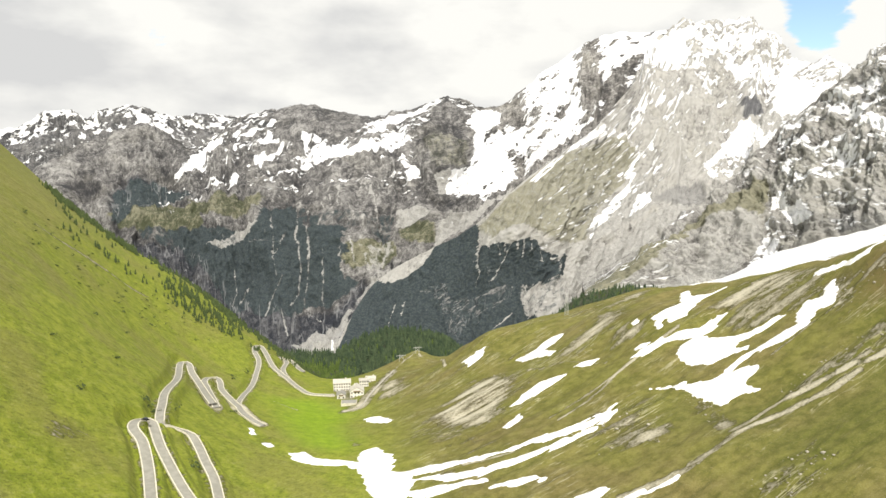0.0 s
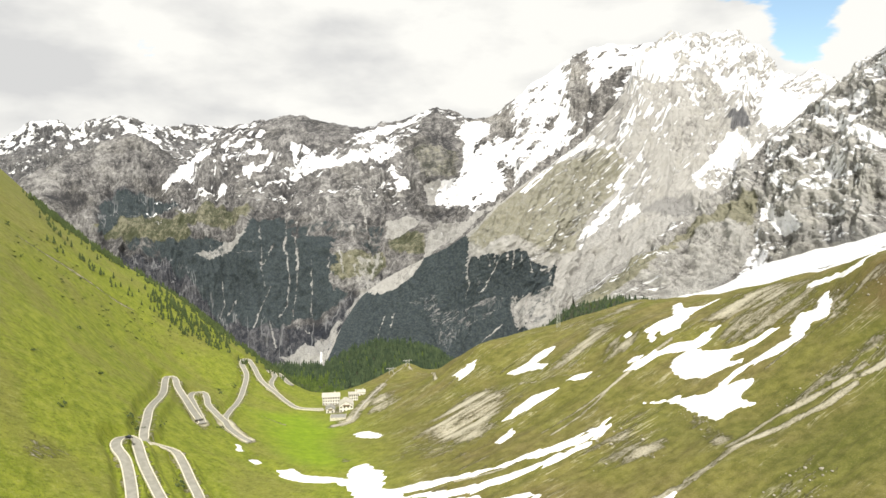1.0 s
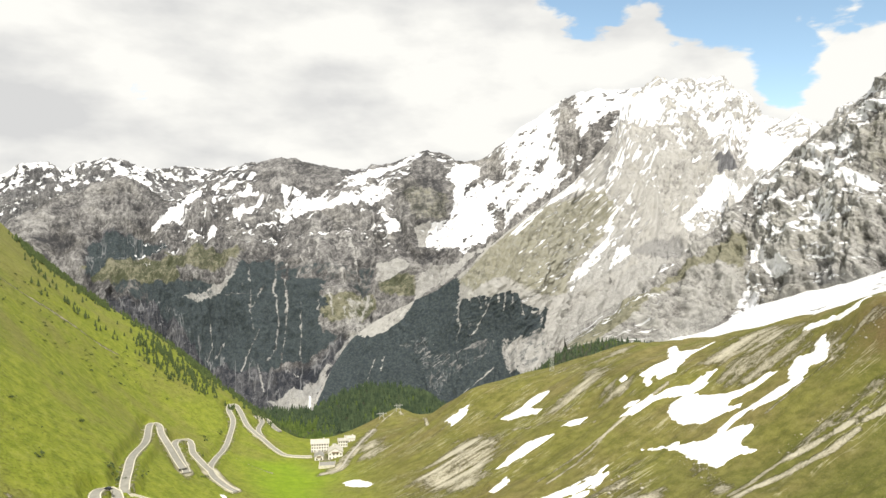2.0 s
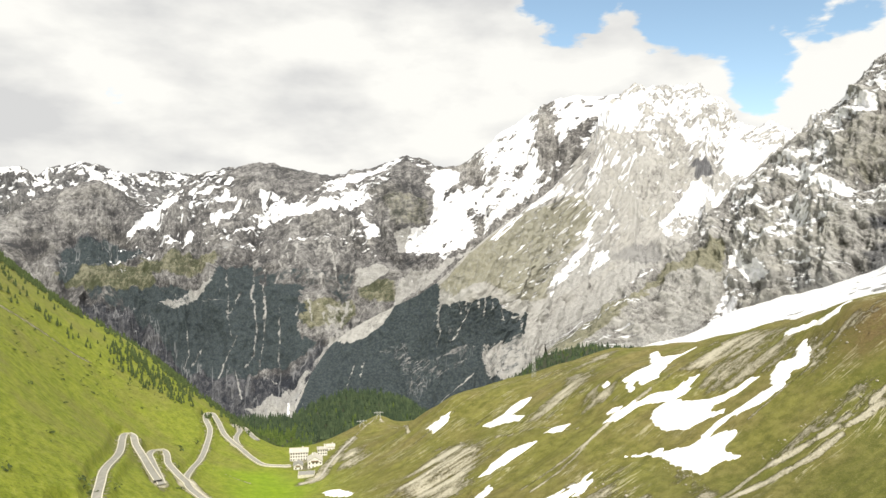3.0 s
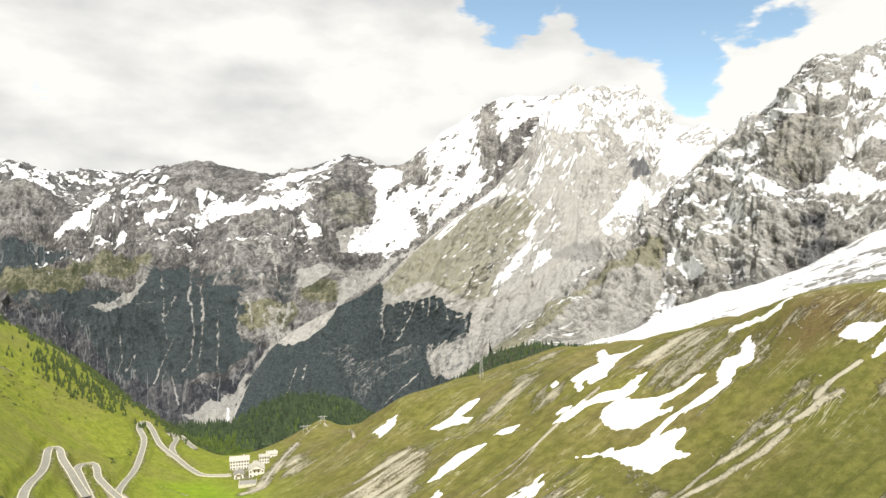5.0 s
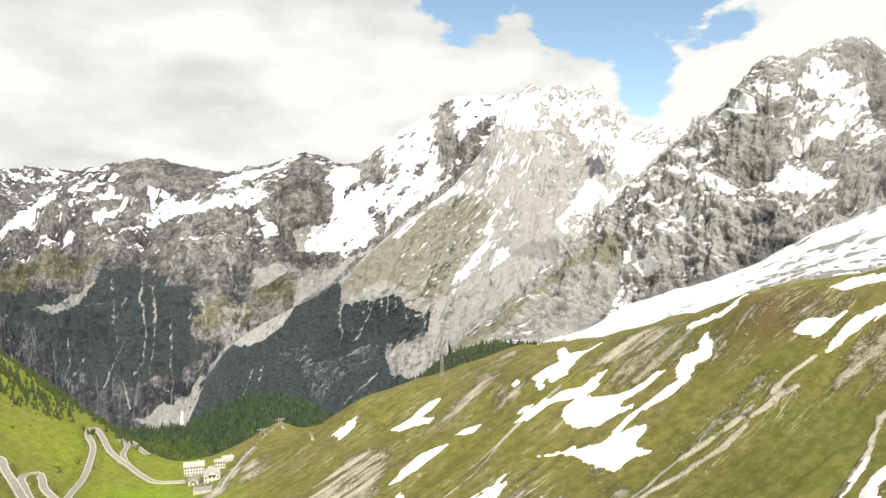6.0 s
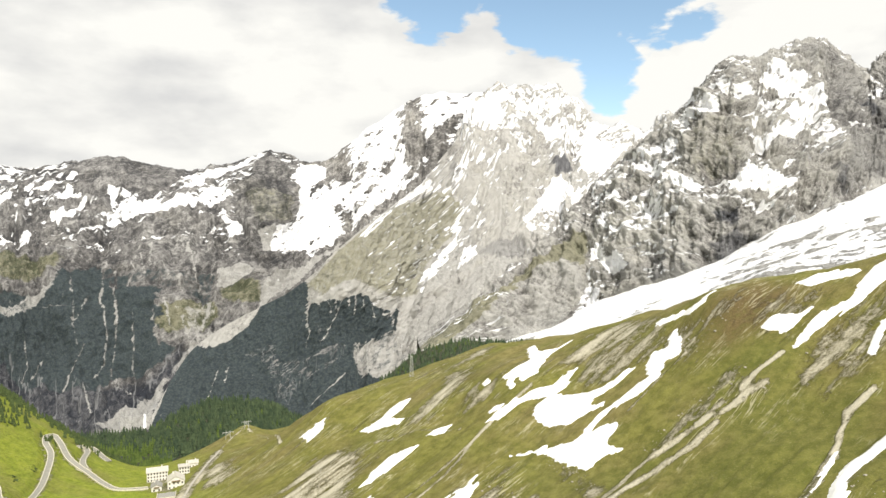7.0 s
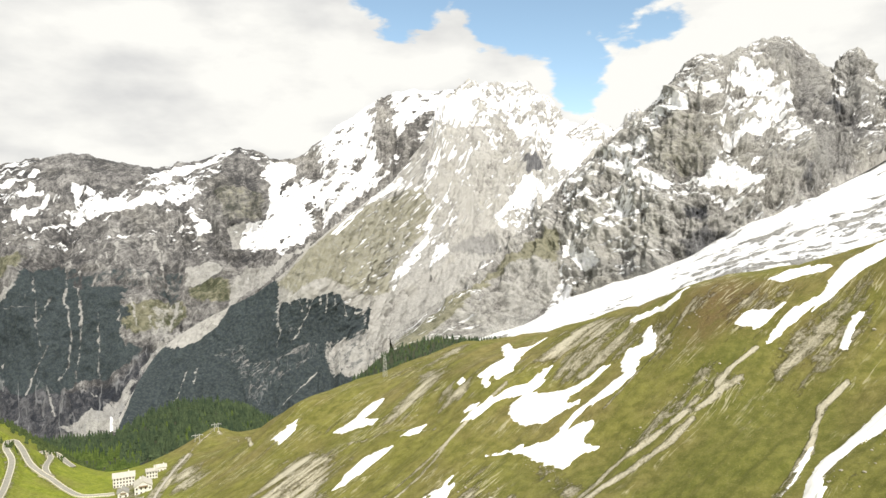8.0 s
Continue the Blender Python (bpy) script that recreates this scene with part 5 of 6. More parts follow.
# ---- roads ----
ROADS = {
    "lower": [(-127, 296), (-139, 322), (-149, 340), (-156, 347), (-159, 352), (-160, 360), (-159, 367), (-156, 368), (-145, 351), (-135, 338), (-127, 328), (-117, 316)],
    "middle": [(-109, 332), (-118, 352), (-127, 366), (-136, 380), (-143, 387), (-151, 383), (-156, 379), (-165, 405), (-173, 430), (-187, 485), (-209, 548), (-214, 565), (-215, 577), (-210, 573), (-204, 561), (-190, 538), (-172, 502), (-161, 482)],
    "upper": [(-157, 477), (-169, 504), (-184, 538), (-193, 558), (-196, 578), (-194, 590), (-188, 582), (-181, 564), (-170, 548), (-156, 528), (-138, 503), (-128, 492)],
    "top": [(-128, 489), (-139, 498), (-151, 515), (-162, 545), (-168, 580), (-172, 612), (-181, 668), (-190, 714), (-201, 739), (-207, 767), (-206, 780), (-196, 764), (-181, 730), (-169, 715), (-158, 704), (-142, 682), (-130, 670), (-115, 672), (-106, 674)],
    "branch": [(-163, 714), (-170, 735), (-177, 783), (-185, 808), (-188, 799), (-191, 844), (-179, 837), (-159, 786)],
    "track": [(-89, 604), (-74, 615), (-70, 646), (-66, 679), (-60, 734), (-54, 764)],
}


def spline_line(points, step=3.0):
    """A smooth line through plan places, at about even steps."""
    p = np.asarray(points, float)
    n = max(8, int(np.linalg.norm(np.diff(p, axis=0), axis=1).sum() / 1.0))
    fine = spline_row(p, np.linspace(0, 1, n))
    s = np.r_[0, np.cumsum(np.linalg.norm(np.diff(fine, axis=0), axis=1))]
    t = np.linspace(0, s[-1], max(4, int(s[-1] / step)))
    return np.stack([np.interp(t, s, fine[:, k]) for k in (0, 1)], 1)


def smoothed(values, reach):
    k = np.hanning(2 * reach + 3)[1:-1]
    return np.convolve(np.pad(values, reach, mode="edge"), k / k.sum(), mode="valid")


ROAD_LINES = {}
for key, points in ROADS.items():
    line = spline_line(points)
    ROAD_LINES[key] = np.c_[line, smoothed(ground_at(line[:, 0], line[:, 1]), 5)]


def cut_for_roads(x, y, z):
    """Levels the ground beside and under the roads."""
    z = z.copy()
    for key, line in ROAD_LINES.items():
        wide = 3.2 if key not in ("track", "branch") else 2.0
        near = (x > line[:, 0].min() - 12) & (x < line[:, 0].max() + 12) & (y > line[:, 1].min() - 12) & (y < line[:, 1].max() + 12)
        if not near.any():
            continue
        px, py, pz = x[near], y[near], z[near]
        best, level = np.full(px.shape, 1e9), np.zeros(px.shape)
        for (a, b, c), (a2, b2, c2) in zip(line[:-1], line[1:]):
            f = np.clip(((px - a) * (a2 - a) + (py - b) * (b2 - b)) / ((a2 - a) ** 2 + (b2 - b) ** 2 + 1e-9), 0, 1)
            d = (px - a - f * (a2 - a)) ** 2 + (py - b - f * (b2 - b)) ** 2
            level = np.where(d < best, c + f * (c2 - c), level)
            best = np.minimum(best, d)
        w = 1 - smooth(wide + 1.0, wide + 6.0, np.sqrt(best))
        z[near] = pz * (1 - w) + (level - 0.5) * w
    return z


# ---- ground ----
# How bare, and where.
BARE_LOW = [
    (1.2, [(-4, 510), (9, 550), (28, 582), (54, 572), (57, 553), (39, 499), (29, 478)]),
    (1, [(88, 558), (115, 583), (144, 617), (158, 605), (129, 563), (108, 531)]),
    (1.1, [(82, 388), (91, 402), (115, 431), (129, 428), (121, 409), (126, 388), (116, 373), (99, 378)]),
    (0.9, [(149, 422), (154, 403), (156, 378), (149, 368), (146, 388)]),
]
BARE_MIDDLE = [
    (0.9, [(139, 307), (152, 309), (174, 321), (176, 310), (163, 299), (149, 291)]),
    (1, [(203, 516), (241, 555), (266, 547), (275, 500), (267, 461), (249, 442), (228, 455), (208, 468), (194, 480)]),
    (0.95, [(228, 389), (248, 402), (259, 391), (255, 372), (244, 367), (230, 373), (214, 375), (201, 376), (184, 376), (194, 382), (216, 388)]),
    (0.9, [(246, 444), (272, 451), (285, 451), (293, 444), (271, 439), (254, 432), (238, 423)]),
]
BARE_HIGH = [
    (0.7, [(274, 368), (300, 383), (320, 383), (346, 384), (359, 376), (319, 341), (297, 338), (259, 340), (236, 336), (259, 351)]),
    (0.4, [(218, 271), (242, 284), (275, 302), (221, 254)]),
    (0.9, [(287, 420), (301, 427), (324, 418), (327, 403), (306, 403), (282, 409)]),
    (0.7, [(84, 416), (101, 461), (122, 488), (130, 489), (110, 452), (93, 427)]),
    (1.1, [(137, 561), (151, 532), (150, 517), (134, 534)]),
]
BARE_VALLEY = [
    (1.1, [(-65, 670), (-51, 691), (-36, 658), (-42, 628), (-56, 624)]),
    (1.1, [(150, 630), (183, 674), (215, 706), (182, 636)]),
    (1.1, [(-94, 591), (-72, 536), (-57, 482), (-62, 476), (-80, 526)]),
    (1.1, [(-173, 291), (-171, 309), (-164, 309), (-158, 287), (-161, 276)]),
    (1.1, [(-125, 459), (-117, 466), (-110, 444), (-119, 444)]),
    (1.1, [(-115, 708), (-89, 755), (-74, 681), (-73, 621), (-88, 614), (-103, 659)]),
    (1.1, [(-157, 469), (-154, 478), (-147, 454), (-150, 450)]),
]
BARE = BARE_LOW + BARE_MIDDLE + BARE_HIGH + BARE_VALLEY
TRAILS = [
    (1.6, [(221, 368), (204, 362), (183, 362), (165, 360), (147, 353), (136, 345), (121, 337), (112, 334), (87, 330)]),
    (1.4, [(255, 372), (235, 372), (215, 374)]),
    (0.9, [(108, 430), (96, 421), (82, 420), (61, 419), (40, 415), (12, 413)]),
    (0.8, [(171, 506), (138, 490), (115, 475), (93, 462), (69, 448)]),
    (0.8, [(249, 437), (225, 431), (199, 422)]),
    (1.2, [(285, 330), (266, 328), (241, 309), (217, 294), (206, 290)]),
    (1.3, [(151, 360), (175, 373), (194, 372), (215, 373), (233, 379)]),
    (1.1, [(255, 382), (267, 383), (278, 385)]),
    (1.2, [(236, 303), (253, 318), (267, 326), (284, 330)]),
    (0.9, [(74, 439), (105, 463), (126, 483), (140, 490)]),
    (1.2, [(-318, 548), (-310, 590), (-298, 621), (-284, 646), (-278, 661)]),
    (0.7, [(-54, 764), (-45, 798), (-33, 817)]),
    (0.7, [(-28, 813), (-9, 787), (2, 652)]),
    (0.8, [(-179, 598), (-159, 608), (-125, 593)]),
    (0.8, [(278, 386), (261, 383), (245, 378)]),
    (0.7, [(69, 552), (92, 536), (119, 506)]),
]
WORN = [[(-66, 595), (-58, 756), (-41, 793), (62, 657), (86, 566), (58, 484), (27, 434), (-9, 440), (-36, 470)], [(144, 639), (259, 497), (197, 506), (149, 490), (113, 504)], [(286, 397), (312, 391), (340, 379), (301, 340), (272, 341), (253, 350)]]
LUSH = [(-155, 623), (-121, 656), (-96, 635), (-76, 581), (-59, 497), (-71, 468), (-95, 470), (-117, 501)]
DEEP_GREEN = [[(160, 310), (215, 360), (262, 385), (270, 345), (292, 338), (262, 305), (215, 285), (180, 290)], [(173, 337), (210, 346), (247, 343), (267, 335), (259, 316), (232, 295), (209, 286)], [(175, 378), (204, 387), (235, 396), (247, 419), (272, 405), (275, 392), (244, 378), (200, 359), (178, 355)], [(117, 400), (137, 419), (159, 379), (174, 370), (153, 355)], [(213, 272), (237, 286), (257, 282), (227, 246)]]
BROWN = [[(278, 460), (322, 459), (329, 415), (297, 408), (262, 405), (246, 415)], [(251, 346), (268, 342), (263, 319), (237, 306), (230, 319)]]


def build_ground():
    bearing = radians(1) * np.r_[np.linspace(-180, -52, 33)[:-1], np.linspace(-52, 58, 860), np.linspace(58, 180, 32)[1:]]
    reach = np.r_[np.linspace(0.5, 190, 24)[:-1], np.exp(np.linspace(np.log(190), np.log(1000), 400)), np.exp(np.linspace(np.log(1020), np.log(4600), 44))]
    x, y = np.sin(bearing)[None] * reach[:, None] - 3.0, np.cos(bearing)[None] * reach[:, None] - 2.0
    z = cut_for_roads(x, y, ground_at(x, y))
    # far off the valley floor runs out under the mountains, and the pass lies level behind
    far = smooth(1250, 1900, np.hypot(x, y))
    z = z * (1 - far) + far * np.where(y > 300, -640, np.clip(z, -300, 160))
    bare = np.zeros(x.shape)
    rough = 9 * fractal(x / 40, y / 40, 51.0, 4)
    slip = 11 * fractal(downhill(x, y)[0] / 10, downhill(x, y)[1] / 45, 57.0, 5, 0.6)
    for much, outline in BARE:
        bare += much * smooth(-10, 12, inside(x, y, outline) + np.where(right_side(x, y) > 0.5, slip, rough))
    for outline in WORN:
        bare += 0.36 * smooth(-30, 30, inside(x, y, outline) + 2 * rough)
    for wide, line in TRAILS:
        bare += 1.2 * (1 - smooth(0.6 * wide, 2.2 * wide, along(x, y, line) + 0.15 * rough * wide))
    side = right_side(x, y)
    across, down = downhill(x, y)
    comb = fractal(across / 6, down / 70, 55.0, 4, 0.6)
    bare = bare * (0.75 + 0.55 * comb) + side * 0.55 * comb * smooth(-0.3, 0.4, fractal(x / 90, y / 60, 56.0, 3))
    bare += side * 0.40 * smooth(0.62, 0.92, fractal(across / 15, down / 200, 52.0, 3, 0.45, True)) * smooth(-0.25, 0.25, fractal(x / 70, y / 45, 58.0, 3))
    bare += side * 0.28 * smooth(0.0, 0.5, fractal(x / 80, y / 60, 53.0, 4)) + (1 - side) * 0.22 * smooth(0.25, 0.7, fractal(x / 50, y / 50, 54.0, 4))
    for key, line in ROAD_LINES.items():
        near = (np.abs(x + 150) < 160) & (y > 200) & (y < 900)
        d = along(x[near], y[near], line[::3, :2])
        bare[near] += 0.7 * (1 - smooth(3.5, 7.5, d + 0.25 * rough[near]))
    lush = 0.9 * smooth(-16, 26, inside(x, y, LUSH) + 1.3 * rough)
    brown = sum(smooth(-15, 20, inside(x, y, o) + rough) for o in BROWN)
    deep_green = sum(smooth(-25, 25, inside(x, y, o) + 2.5 * rough) for o in DEEP_GREEN)
    ob = grid_object("ground", np.stack([x, y, z], -1), TURF, {"right": side, "bare": bare - 0.24, "lush": lush, "brown": brown, "upland": (1 - side) * smooth(-120, 0, z), "deep_green": np.minimum(0.75 * deep_green, 0.85), "across": across, "down": down})
    return tagged(ob, "green and olive alpine slopes with bare stony streaks", "ground", kind="structure")


ground = build_ground()


def settle(x, y):
    """Height of the finished ground."""
    x, y = np.atleast_1d(np.asarray(x, float)), np.atleast_1d(np.asarray(y, float))
    return cut_for_roads(x, y, ground_at(x, y))


def road_ribbon(name, line, wide, label):
    """A carriageway with a pale low wall along both edges."""
    road = tagged(new(name), label, "road", kind="structure")
    p = line[:, :2]
    way = np.gradient(p, axis=0)
    way /= np.linalg.norm(way, axis=1, keepdims=True) + 1e-9
    out = np.c_[way[:, 1], -way[:, 0]]
    z = line[:, 2]

    def strip(part_name, profile, material, part_label=""):
        rings = [np.c_[p + out * o, z + h] for o, h in profile]
        n, k = len(p), len(profile)
        verts = np.stack(rings, 1).reshape(-1, 3)
        faces = [(i * k + j, i * k + j + 1, (i + 1) * k + j + 1, (i + 1) * k + j) for i in range(n - 1) for j in range(k - 1)]
        mesh_object(part_name, verts, faces, material, road, part_label)

    half = wide / 2
    strip("carriageway", [(-half - 0.2, -1.5), (-half, 0.15), (0, 0.22), (half, 0.15), (half + 0.2, -1.5)], ASPHALT if wide > 4 else GRAVEL)
    if wide > 4:
        for side, high in ((-1, 0.55), (1, 0.55)):
            a = side * half
            strip("edge_wall", [(a, 0.1), (a, high), (a + side * 0.55, high), (a + side * 0.62, -1.6)], WALL_STONE, "pale stone edge wall")


for key, wide in (("lower", 4.4), ("middle", 4.2), ("upper", 4.1), ("top", 4.1), ("branch", 4.1), ("track", 2.2)):
    road_ribbon("road" if wide > 4 else "gravel_track", ROAD_LINES[key], wide, "narrow grey mountain road with pale edge walls" if wide > 4 else "pale gravel track climbing the grassy knoll")

# ---- snow patches ----
def snow_patch(outline):
    """Old snow lying on the ground: domed, with a frayed edge that thins out."""
    q = np.asarray(outline, float)
    low, high = q.min(0) - 5, q.max(0) + 5
    step = 0.7 if np.prod(high - low) < 9000 else 1.0
    xs, ys = np.arange(low[0], high[0], step), np.arange(low[1], high[1], step)
    x, y = np.meshgrid(xs, ys)
    across, down = downhill(x, y)
    d = inside(x, y, q) + 3.8 * fractal(across / 4, down / 40, 61.0, 5, 0.65) + 1.5 * fractal(x / 6, y / 6, 62.0, 5, 0.65)
    z = ground_at(x, y) + np.clip(0.42 * d, -2.5, 1.2) + 0.25 * fractal(x / 14, y / 14, 63.0, 3)
    keep = (d[:-1, :-1] > -2.5) | (d[1:, 1:] > -2.5) | (d[1:, :-1] > -2.5) | (d[:-1, 1:] > -2.5)
    if keep.sum() < 4:
        return
    ob = grid_object("snow_patch", np.stack([x, y, z], -1), SNOW, keep=keep)
    tagged(ob, "patch of old white snow lying on the grassy slope", "snow", "snow patches on the slopes")


snow_patch([(161, 533), (175, 541), (187, 549), (204, 598), (213, 606), (202, 566), (215, 560), (229, 564), (212, 554), (194, 539), (182, 520), (170, 517), (167, 526), (160, 515), (160, 525)])
snow_patch([(133, 491), (144, 496), (156, 500), (168, 501), (184, 499), (200, 506), (206, 505), (195, 493), (181, 484), (170, 489), (157, 494), (145, 487)])
snow_patch([(159, 473), (167, 485), (179, 486), (192, 471), (204, 463), (223, 463), (228, 460), (210, 458), (195, 457), (188, 452), (198, 446), (194, 442), (181, 446), (172, 443), (164, 451), (159, 462)])
snow_patch([(174, 430), (187, 436), (202, 438), (216, 440), (225, 440), (231, 455), (241, 464), (249, 459), (256, 466), (263, 473), (256, 452), (246, 440), (238, 443), (226, 432), (211, 431), (197, 433), (185, 431), (177, 425)])
snow_patch([(133, 442), (144, 439), (155, 430), (165, 424), (175, 426), (183, 424), (190, 419), (187, 413), (181, 411), (178, 404), (182, 394), (177, 395), (166, 396), (163, 391), (159, 393), (156, 404), (152, 414), (149, 424), (140, 437)])
snow_patch([(49, 493), (59, 506), (72, 515), (82, 513), (91, 507), (81, 503), (70, 498), (58, 494)])
snow_patch([(62, 600), (81, 601), (97, 612), (104, 606), (96, 591), (84, 589), (93, 569), (87, 562), (69, 586)])
snow_patch([(98, 516), (106, 521), (117, 521), (110, 512), (102, 513)])
snow_patch([(20, 632), (31, 642), (40, 642), (36, 630), (28, 623)])
snow_patch([(148, 543), (151, 544), (152, 539), (149, 538)])
snow_patch([(139, 504), (144, 505), (149, 501), (144, 496)])
snow_patch([(93, 417), (102, 427), (111, 433), (104, 422), (96, 413)])
snow_patch([(-100, 446), (-92, 456), (-83, 448), (-68, 449), (-56, 448), (-56, 469), (-47, 477), (-38, 460), (-33, 454), (-31, 426), (-22, 421), (-16, 404), (-20, 386), (-21, 373), (-39, 376), (-44, 400), (-51, 427), (-63, 440), (-80, 434), (-95, 434)])
snow_patch([(-30, 423), (-8, 426), (13, 420), (40, 421), (62, 424), (79, 424), (93, 427), (110, 437), (104, 426), (91, 417), (74, 415), (54, 416), (33, 417), (12, 413), (-8, 413), (-29, 415)])
snow_patch([(-16, 404), (5, 404), (25, 403), (45, 404), (64, 406), (77, 411), (95, 416), (90, 408), (74, 404), (58, 398), (38, 395), (21, 393), (5, 394)])
snow_patch([(-20, 386), (-1, 390), (21, 387), (28, 381), (11, 381), (-7, 375), (-17, 373)])
snow_patch([(23, 371), (36, 375), (58, 374), (54, 368), (35, 369)])
snow_patch([(-66, 569), (-56, 571), (-39, 548), (-42, 538), (-59, 552)])
snow_patch([(40, 463), (53, 477), (55, 468), (44, 456)])
snow_patch([(66, 339), (79, 344), (82, 339), (74, 333)])
snow_patch([(85, 329), (103, 331), (115, 333), (113, 331), (99, 327), (91, 325)])
snow_patch([(51, 496), (65, 509), (80, 512), (91, 508), (85, 504), (70, 502), (55, 490)])
snow_patch([(284, 413), (293, 417), (301, 412), (308, 404), (313, 403), (304, 401), (294, 399), (287, 406)])
snow_patch([(280, 385), (291, 389), (305, 394), (317, 393), (328, 391), (340, 395), (356, 402), (368, 400), (385, 396), (388, 382), (369, 366), (365, 378), (355, 384), (343, 385), (330, 385), (316, 387), (296, 384), (287, 382)])
snow_patch([(325, 432), (341, 428), (353, 416), (352, 403), (342, 409), (331, 417), (325, 422)])
snow_patch([(302, 352), (312, 358), (323, 364), (328, 363), (327, 360), (314, 354), (303, 347), (300, 348)])
snow_patch([(209, 279), (220, 288), (234, 297), (247, 297), (263, 300), (279, 303), (289, 297), (286, 289), (263, 289), (249, 287), (236, 289), (224, 284), (210, 271)])
snow_patch([(204, 289), (217, 294), (230, 302), (242, 310), (242, 308), (228, 297), (214, 289), (205, 286)])
snow_patch([(263, 502), (274, 488), (281, 471), (297, 475), (281, 462), (271, 477), (262, 488)])
snow_patch([(-133, 468), (-130, 470), (-126, 464), (-127, 454)])
snow_patch([(-116, 446), (-114, 453), (-111, 446), (-113, 438)])
snow_patch([(17, 637), (29, 640), (36, 639), (31, 626), (23, 623)])
# ---- forested hill and slope behind the knoll ----
def wooded(rows, name, label):
    a = Sheet(rows, 140, 60)
    a.push(3 * fractal(a.s / 60, a.h / 60, 71.0, 4))
    a.add("turf", 1.2)
    a.add("forest", 0.35 + 0.3 * fractal(a.s / 90, a.h / 90, 72.0, 3))
    a.build(name, label, "hill", (0.08, -60))
    return a


HILL = wooded(FOREST_HILL, "forested_hill", "rounded hill under dense green conifer forest")
SLOPE = wooded(FOREST_SLOPE, "forested_slope", "dark forested slope behind the grassy rim")


def crown_shape(height, wide, tiers, sides, rnd, base=0.12):
    """Verts and faces of a ragged conifer crown: drooping tiers of uneven boughs."""
    verts, faces = [], []
    for k in range(tiers):
        t0 = base + (1 - base) * k / tiers
        t1 = min(1.0, t0 + 1.55 * (1 - base) / tiers)
        r0 = wide * (1 - t0) ** 0.85 * rnd.uniform(0.85, 1.1) + 0.05 * wide
        top = len(verts)
        verts.append((rnd.uniform(-0.04, 0.04) * wide, rnd.uniform(-0.04, 0.04) * wide, t1 * height))
        turn = rnd.uniform(0, 6.28)
        for j in range(sides):
            a = turn + 6.2832 * j / sides
            r = r0 * (rnd.uniform(0.8, 1.15) if j % 2 else rnd.uniform(0.45, 0.7))
            verts.append((r * math.cos(a), r * math.sin(a), (t0 + rnd.uniform(-0.03, 0.03)) * height))
        faces += [(top, top + 1 + j, top + 1 + (j + 1) % sides) for j in range(sides)]
    return verts, faces


def trunk_shape(height, r):
    verts = [(r * c * math.cos(1.2566 * j), r * c * math.sin(1.2566 * j), z) for z, c in ((-0.5, 1.2), (height * 0.5, 0.7)) for j in range(5)]
    return verts, [(j, (j + 1) % 5, 5 + (j + 1) % 5, 5 + j) for j in range(5)]


RND = random.Random(4)
TREES = []
for k in range(5):
    tree = tagged(new("conifer_tree"), "dark green conifer standing on the steep grassy slope", "tree", "conifers on the slope")
    tall = (5.6, 6.8, 4.8, 7.4, 4.2)[k]
    mesh_object("trunk", *trunk_shape(tall, 0.22), BARK, tree)
    mesh_object("crown", *crown_shape(tall, tall * (0.30, 0.27, 0.33, 0.28, 0.36)[k], 6, 9, RND), NEEDLES, tree)
    TREES.append(tree)

TREE_BELT = [(-416, 760), (-345, 625), (-322, 600), (-315, 617), (-305, 648), (-292, 665), (-265, 690), (-240, 715), (-216, 745), (-197, 740)] + [(-150, 930), (-200, 985), (-470, 985), (-470, 800)]
stands = []
while len(stands) < 2000:
    x, y = RND.uniform(-480, -130), RND.uniform(590, 985)
    d = float(inside(np.array(x), np.array(y), TREE_BELT))
    thick = 0.45 + 0.55 * float(smooth(790, 940, np.array(y)))
    clump = 0.5 + 0.9 * float(fractal(np.array(x / 35), np.array(y / 35), np.array(81.0), 2))
    if d > 0 and RND.random() < thick * max(0.03, 1.6 * clump - 0.25):
        stands.append((x, y))
stands.sort(key=lambda p: p[1])
level = settle([p[0] for p in stands], [p[1] for p in stands])
placed = 0
for (x, y), z in zip(stands[:290], level[:290]):
    m = Matrix.LocRotScale((x, y, float(z) - 0.2), Euler((0, 0, RND.uniform(0, 6.28))), None)
    kind = RND.randrange(5)
    if placed < 5:
        kind = placed
        TREES[kind].matrix_basis = m
    else:
        copy_thing(TREES[kind], m)
    placed += 1


def woodland(name, label, spots, low, high, material, tiers=4, sides=7):
    """Trees beyond counting, as one mesh."""
    rnd = random.Random(len(spots))
    verts, faces = [], []
    for x, y, z in spots:
        tall = rnd.uniform(low, high)
        v, f = crown_shape(tall, tall * rnd.uniform(0.27, 0.4), tiers, sides, rnd, 0.05)
        n = len(verts)
        verts += [(x + a, y + b, z + c - 0.3) for a, b, c in v]
        faces += [tuple(i + n for i in q) for q in f]
    return tagged(mesh_object(name, verts, faces, material), label, "forest", kind="stuff")


woodland("conifer_wood", "belt of dark conifers along the shoulder of the grassy slope", [(x, y, float(z)) for (x, y), z in zip(stands[290:], level[290:])], 4.5, 8.5, NEEDLES)


def on_sheet(sheet, count, rnd, accept):
    spots = []
    while len(spots) < count:
        u, v = rnd.random(), rnd.random()
        if accept(u, v, rnd):
            spots.append(tuple(sheet.p[int(v * (len(sheet.v) - 1)), int(u * (len(sheet.u) - 1))]))
    return spots


woodland("forest", "dense conifer forest covering the rounded hill", on_sheet(HILL, 1900, RND, lambda u, v, r: v > 0.22 and (u > 0.36 or v > 0.45 + 0.2 * r.random())), 9, 16, HILL_NEEDLES)
